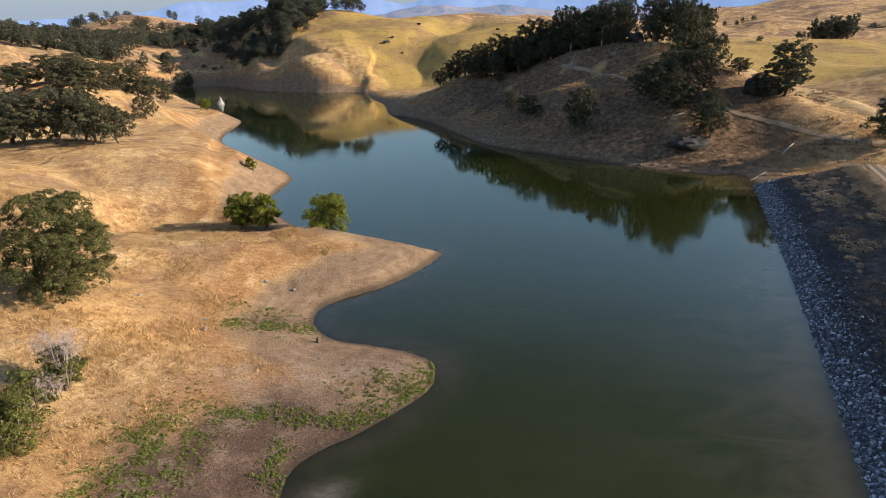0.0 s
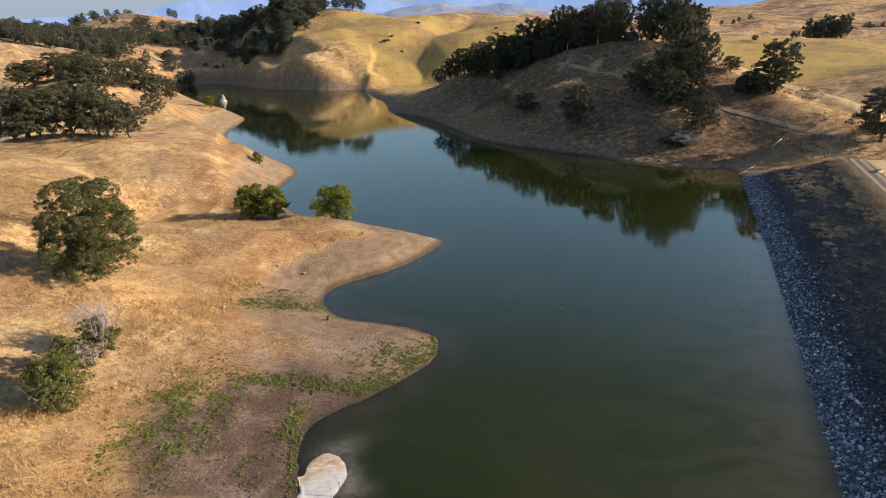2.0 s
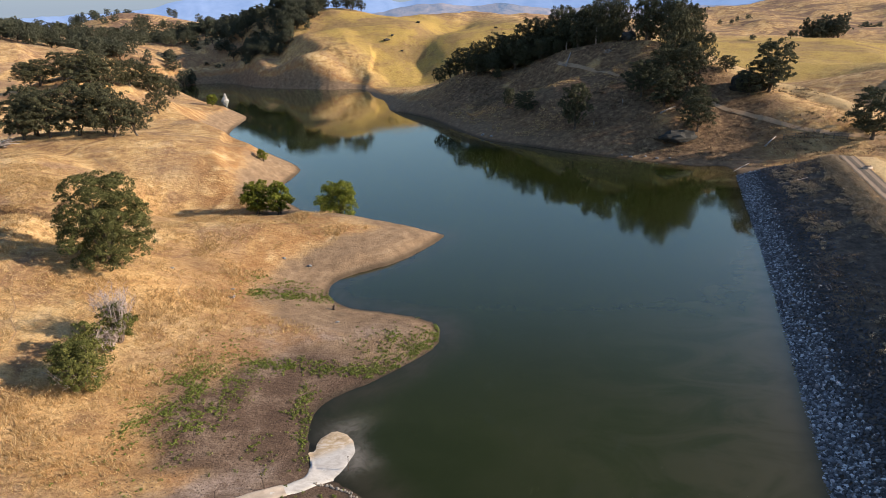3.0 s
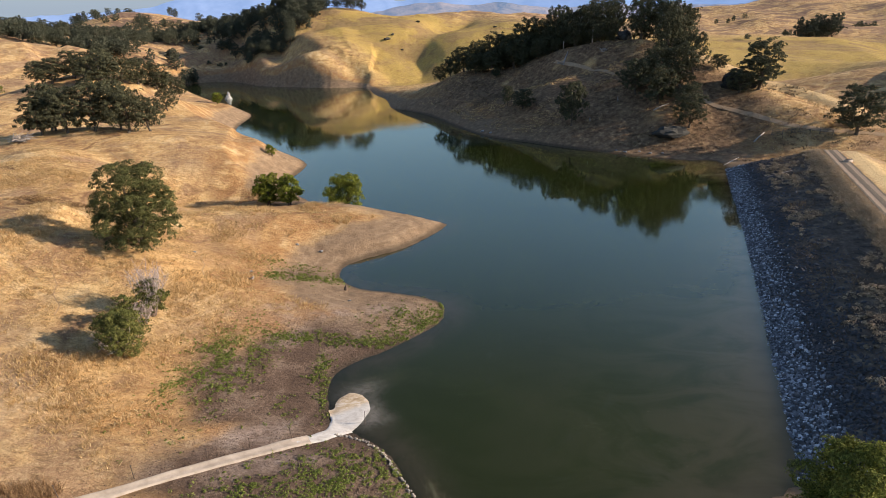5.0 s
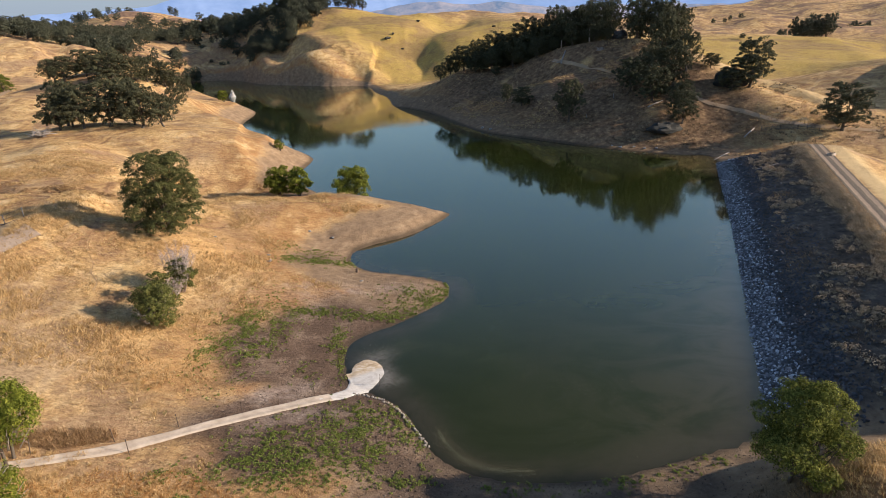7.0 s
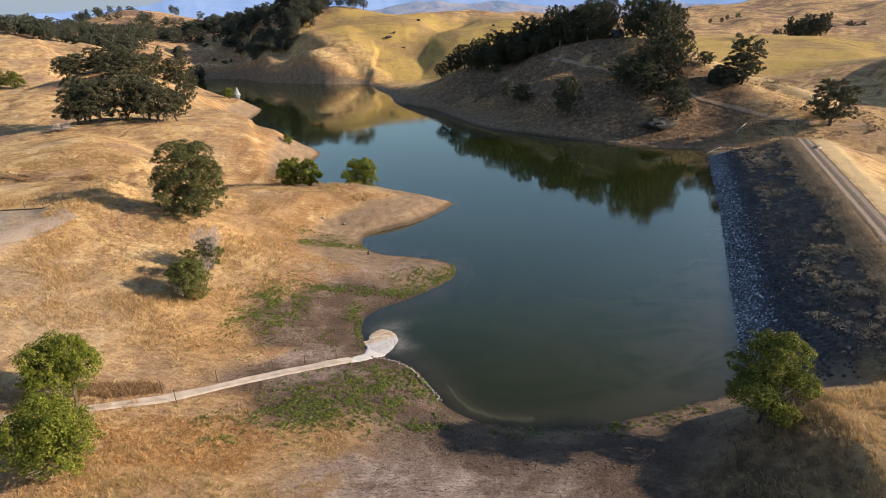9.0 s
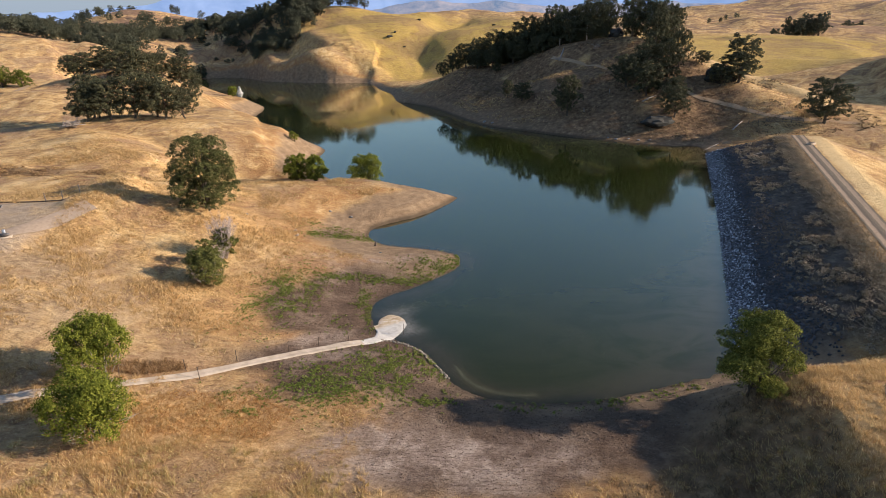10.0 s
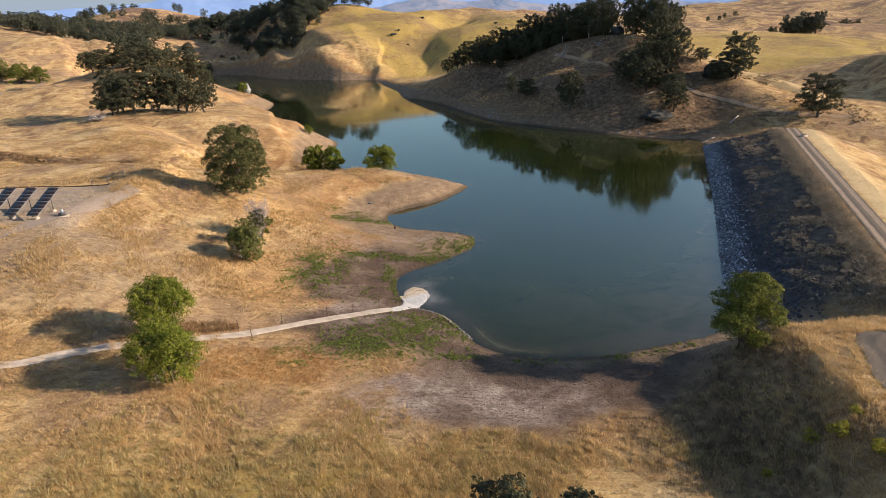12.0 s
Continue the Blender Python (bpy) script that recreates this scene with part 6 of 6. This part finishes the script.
x, y = scatter(rs, 70000, -34, 24, 10, 70)
s = shore_distance(x, y)
band = lambda line, wide: np.exp(-(along(x, y, line) / wide) ** 2)
patch = (1.0 * bump_at(x, y, -25.3, 39.8, 2.9, 6.5, -10) + 0.8 * band([(-21.8, 46.6), (-16.6, 47.2), (-11.2, 46.6), (-7.0, 47.6)], 0.9)
         + 1.0 * band([(-9, 46.6), (-6.3, 48.2), (-3.6, 51.0), (-2.2, 53.6), (-2.0, 56.6)], 0.7) + 0.35 * bump_at(x, y, -6, 52, 4, 3, 40)
         + 0.9 * band([(-14.9, 43.4), (-15.6, 40.2), (-13.6, 37.6), (-13.9, 34.0)], 0.8) + 0.9 * bump_at(x, y, -17.7, 35.6, 0.7, 0.6, 0)
         + 0.30 * bump_at(x, y, -15.5, 33.2, 3, 1.5, 0) + 1.1 * band([(-26.3, 64.2), (-21, 65.0), (-17.4, 66.0)], 1.1) + 0.35 * bump_at(x, y, -23, 69, 4, 4, 0)
         + 1.25 * bump_at(x, y, -12.8, 20.3, 7.6, 3.3, 22) + 0.8 * bump_at(x, y, -7.6, 24.4, 1.6, 2.2, 30) + 0.35 * bump_at(x, y, -12, 25.5, 5, 2, 10)
         + 0.9 * band([(-6.8, 17.0), (-4.6, 16.6)], 0.9) + 0.8 * band([(1.0, 16.0), (4.6, 15.9), (7.8, 16.0)], 0.6) + 0.45 * band([(11, 16.4), (16, 17.6), (21, 18.6)], 0.9)
         + 0.3 * bump_at(x, y, -24.5, 16.5, 1.6, 0.9, 0) + 0.3 * bump_at(x, y, -23.5, 13.5, 1.6, 0.8, 0))
ok = (s > 0.2) & (rs.rand(len(x)) < np.clip(patch * 1.3, 0, 1) * (0.62 + 0.8 * lumps(x, y, 1.5, 3)))
weeds("green_weeds", x[ok], y[ok], 0.13, "low bright green weeds on the drying mud", 6)


def flecks():
    """Leaves and foam drifting on the water, and a line of scum by the near shore."""
    r = np.random.RandomState(44)
    line = smooth_line([(-10.5, 38.4), (-6.2, 40.4), (-0.3, 37.9), (4.9, 35.6), (9.1, 31.4), (13.4, 29.6)], 0.3)
    at = line[r.randint(0, len(line), 1500)] + r.normal(0, 1.0, (1500, 2)) * (1.3, 1.0)
    near = line[r.randint(0, 16, 500)] + r.normal(0, 0.9, (500, 2))
    loose = np.array((6.0, 27.5)) + r.normal(0, 1, (500, 2)) * (6.0, 2.6)
    arc = smooth_line([(-3.4, 24.0), (-2.5, 21.6), (-0.8, 19.5), (1.6, 18.4), (4.5, 18.1)], 0.05)
    scum = arc[r.randint(0, len(arc), 2600)] + r.normal(0, 0.3, (2600, 2)) * np.where(r.rand(2600, 1) < 0.35, 0.4, 1.5) + (0.25, 0.2)
    at = np.vstack([at, near, loose, scum])
    at = at[shore_distance(at[:, 0], at[:, 1]) < -0.15]
    n = len(at)
    a, q = r.uniform(0, math.tau, n), r.uniform(0.012, 0.034, n)
    c, d = np.cos(a) * q, np.sin(a) * q
    flat = np.stack([at + np.stack([c, d], 1), at + np.stack([-d, c], 1) * 0.6, at - np.stack([c, d], 1), at - np.stack([-d, c], 1) * 0.6], 1).reshape(-1, 2)
    ob = mesh_ob("floating_flecks", np.column_stack([flat, np.full(len(flat), 0.012)]), np.arange(n * 4).reshape(-1, 4), FLECK)
    return tagged(ob, "pale leaves and foam drifting on the water", "debris", kind="stuff")


FLECK = leaf_material("floating_scum", (0.10, 0.09, 0.04), (0.22, 0.20, 0.11), (0.40, 0.36, 0.25), 0.0)
flecks()

# clods and pebbles on the drying mud
def clods():
    r = np.random.RandomState(71)
    x, y = scatter(r, 60000, -40, 24, 2, 62)
    s = shore_distance(x, y)
    ok = (s > 0.4) & (r.rand(len(x)) < 0.7 * clay_at(x, y) + 0.10 * (s < 8) + 0.3 * (s < 7) * (y < 26)) & (dam_uv(x, y)[0] < -0.6)
    x, y = x[ok], y[ok]
    z = height_field(x, y)[0]
    g = np.clip(r.gamma(2.0, 0.03, len(x)), 0.03, 0.13) * np.where((y < 26) & (s[ok] < 7), 1.5, 1.0)
    base = np.array([(0, 0, 0.55), (0.5, 0, 0), (0.1, 0.5, 0.05), (-0.5, 0.1, 0), (-0.1, -0.5, 0.02)])
    fa = np.array([(0, 1, 2), (0, 2, 3), (0, 3, 4), (0, 4, 1)])
    a = r.uniform(0, math.tau, len(x))
    c, d = np.cos(a)[:, None], np.sin(a)[:, None]
    b = base[None] * r.uniform(0.7, 1.3, (len(x), 5, 3)) * g[:, None, None]
    co = np.stack([b[..., 0] * c - b[..., 1] * d + x[:, None], b[..., 0] * d + b[..., 1] * c + y[:, None], b[..., 2] + z[:, None] + 0.01], 2).reshape(-1, 3)
    fa = (fa[None] + 5 * np.arange(len(x))[:, None, None]).reshape(-1, 3)
    tagged(mesh_ob("mud_clods", co, fa, CLOD), "brown clods and pebbles on the drying mud", "clods", kind="stuff")


CLOD = leaf_material("dry_clods", (0.06, 0.04, 0.03), (0.125, 0.09, 0.066), (0.25, 0.19, 0.145), 0.0)
clods()

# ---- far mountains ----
# distance haze is put into the material: bluish base plus a blue glow
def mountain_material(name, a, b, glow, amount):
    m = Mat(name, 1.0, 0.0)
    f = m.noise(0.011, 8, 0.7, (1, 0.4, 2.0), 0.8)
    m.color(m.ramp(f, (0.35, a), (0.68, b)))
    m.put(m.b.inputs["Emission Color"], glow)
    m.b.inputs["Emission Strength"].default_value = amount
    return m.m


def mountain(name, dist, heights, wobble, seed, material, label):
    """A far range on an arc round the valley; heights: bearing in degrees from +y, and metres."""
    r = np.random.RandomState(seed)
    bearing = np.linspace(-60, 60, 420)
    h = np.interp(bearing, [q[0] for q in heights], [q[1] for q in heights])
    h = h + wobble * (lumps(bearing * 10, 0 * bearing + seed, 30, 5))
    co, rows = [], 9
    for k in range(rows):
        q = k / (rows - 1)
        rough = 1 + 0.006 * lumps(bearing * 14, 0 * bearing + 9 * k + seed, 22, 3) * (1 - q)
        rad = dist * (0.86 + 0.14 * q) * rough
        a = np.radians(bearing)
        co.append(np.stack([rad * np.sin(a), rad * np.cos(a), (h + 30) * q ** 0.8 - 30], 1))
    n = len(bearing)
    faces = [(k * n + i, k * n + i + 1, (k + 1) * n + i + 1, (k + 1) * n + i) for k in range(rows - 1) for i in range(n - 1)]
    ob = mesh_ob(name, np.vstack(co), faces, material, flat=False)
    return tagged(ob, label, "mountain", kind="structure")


# both ranges carry their haze in colour and emission
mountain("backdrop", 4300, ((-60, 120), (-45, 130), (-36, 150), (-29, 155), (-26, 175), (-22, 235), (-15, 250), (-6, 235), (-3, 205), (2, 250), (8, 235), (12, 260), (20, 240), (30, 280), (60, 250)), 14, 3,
         mountain_material("far_range_hazed", (0.10, 0.13, 0.20), (0.15, 0.18, 0.25), (0.19, 0.30, 0.54), 0.55), "hazy blue mountain range on the horizon")
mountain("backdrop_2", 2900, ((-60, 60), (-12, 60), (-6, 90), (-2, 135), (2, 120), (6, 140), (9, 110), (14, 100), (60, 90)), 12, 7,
         mountain_material("near_hills_hazed", (0.07, 0.09, 0.11), (0.34, 0.26, 0.19), (0.15, 0.23, 0.40), 0.4), "brush-covered hills in blue haze")
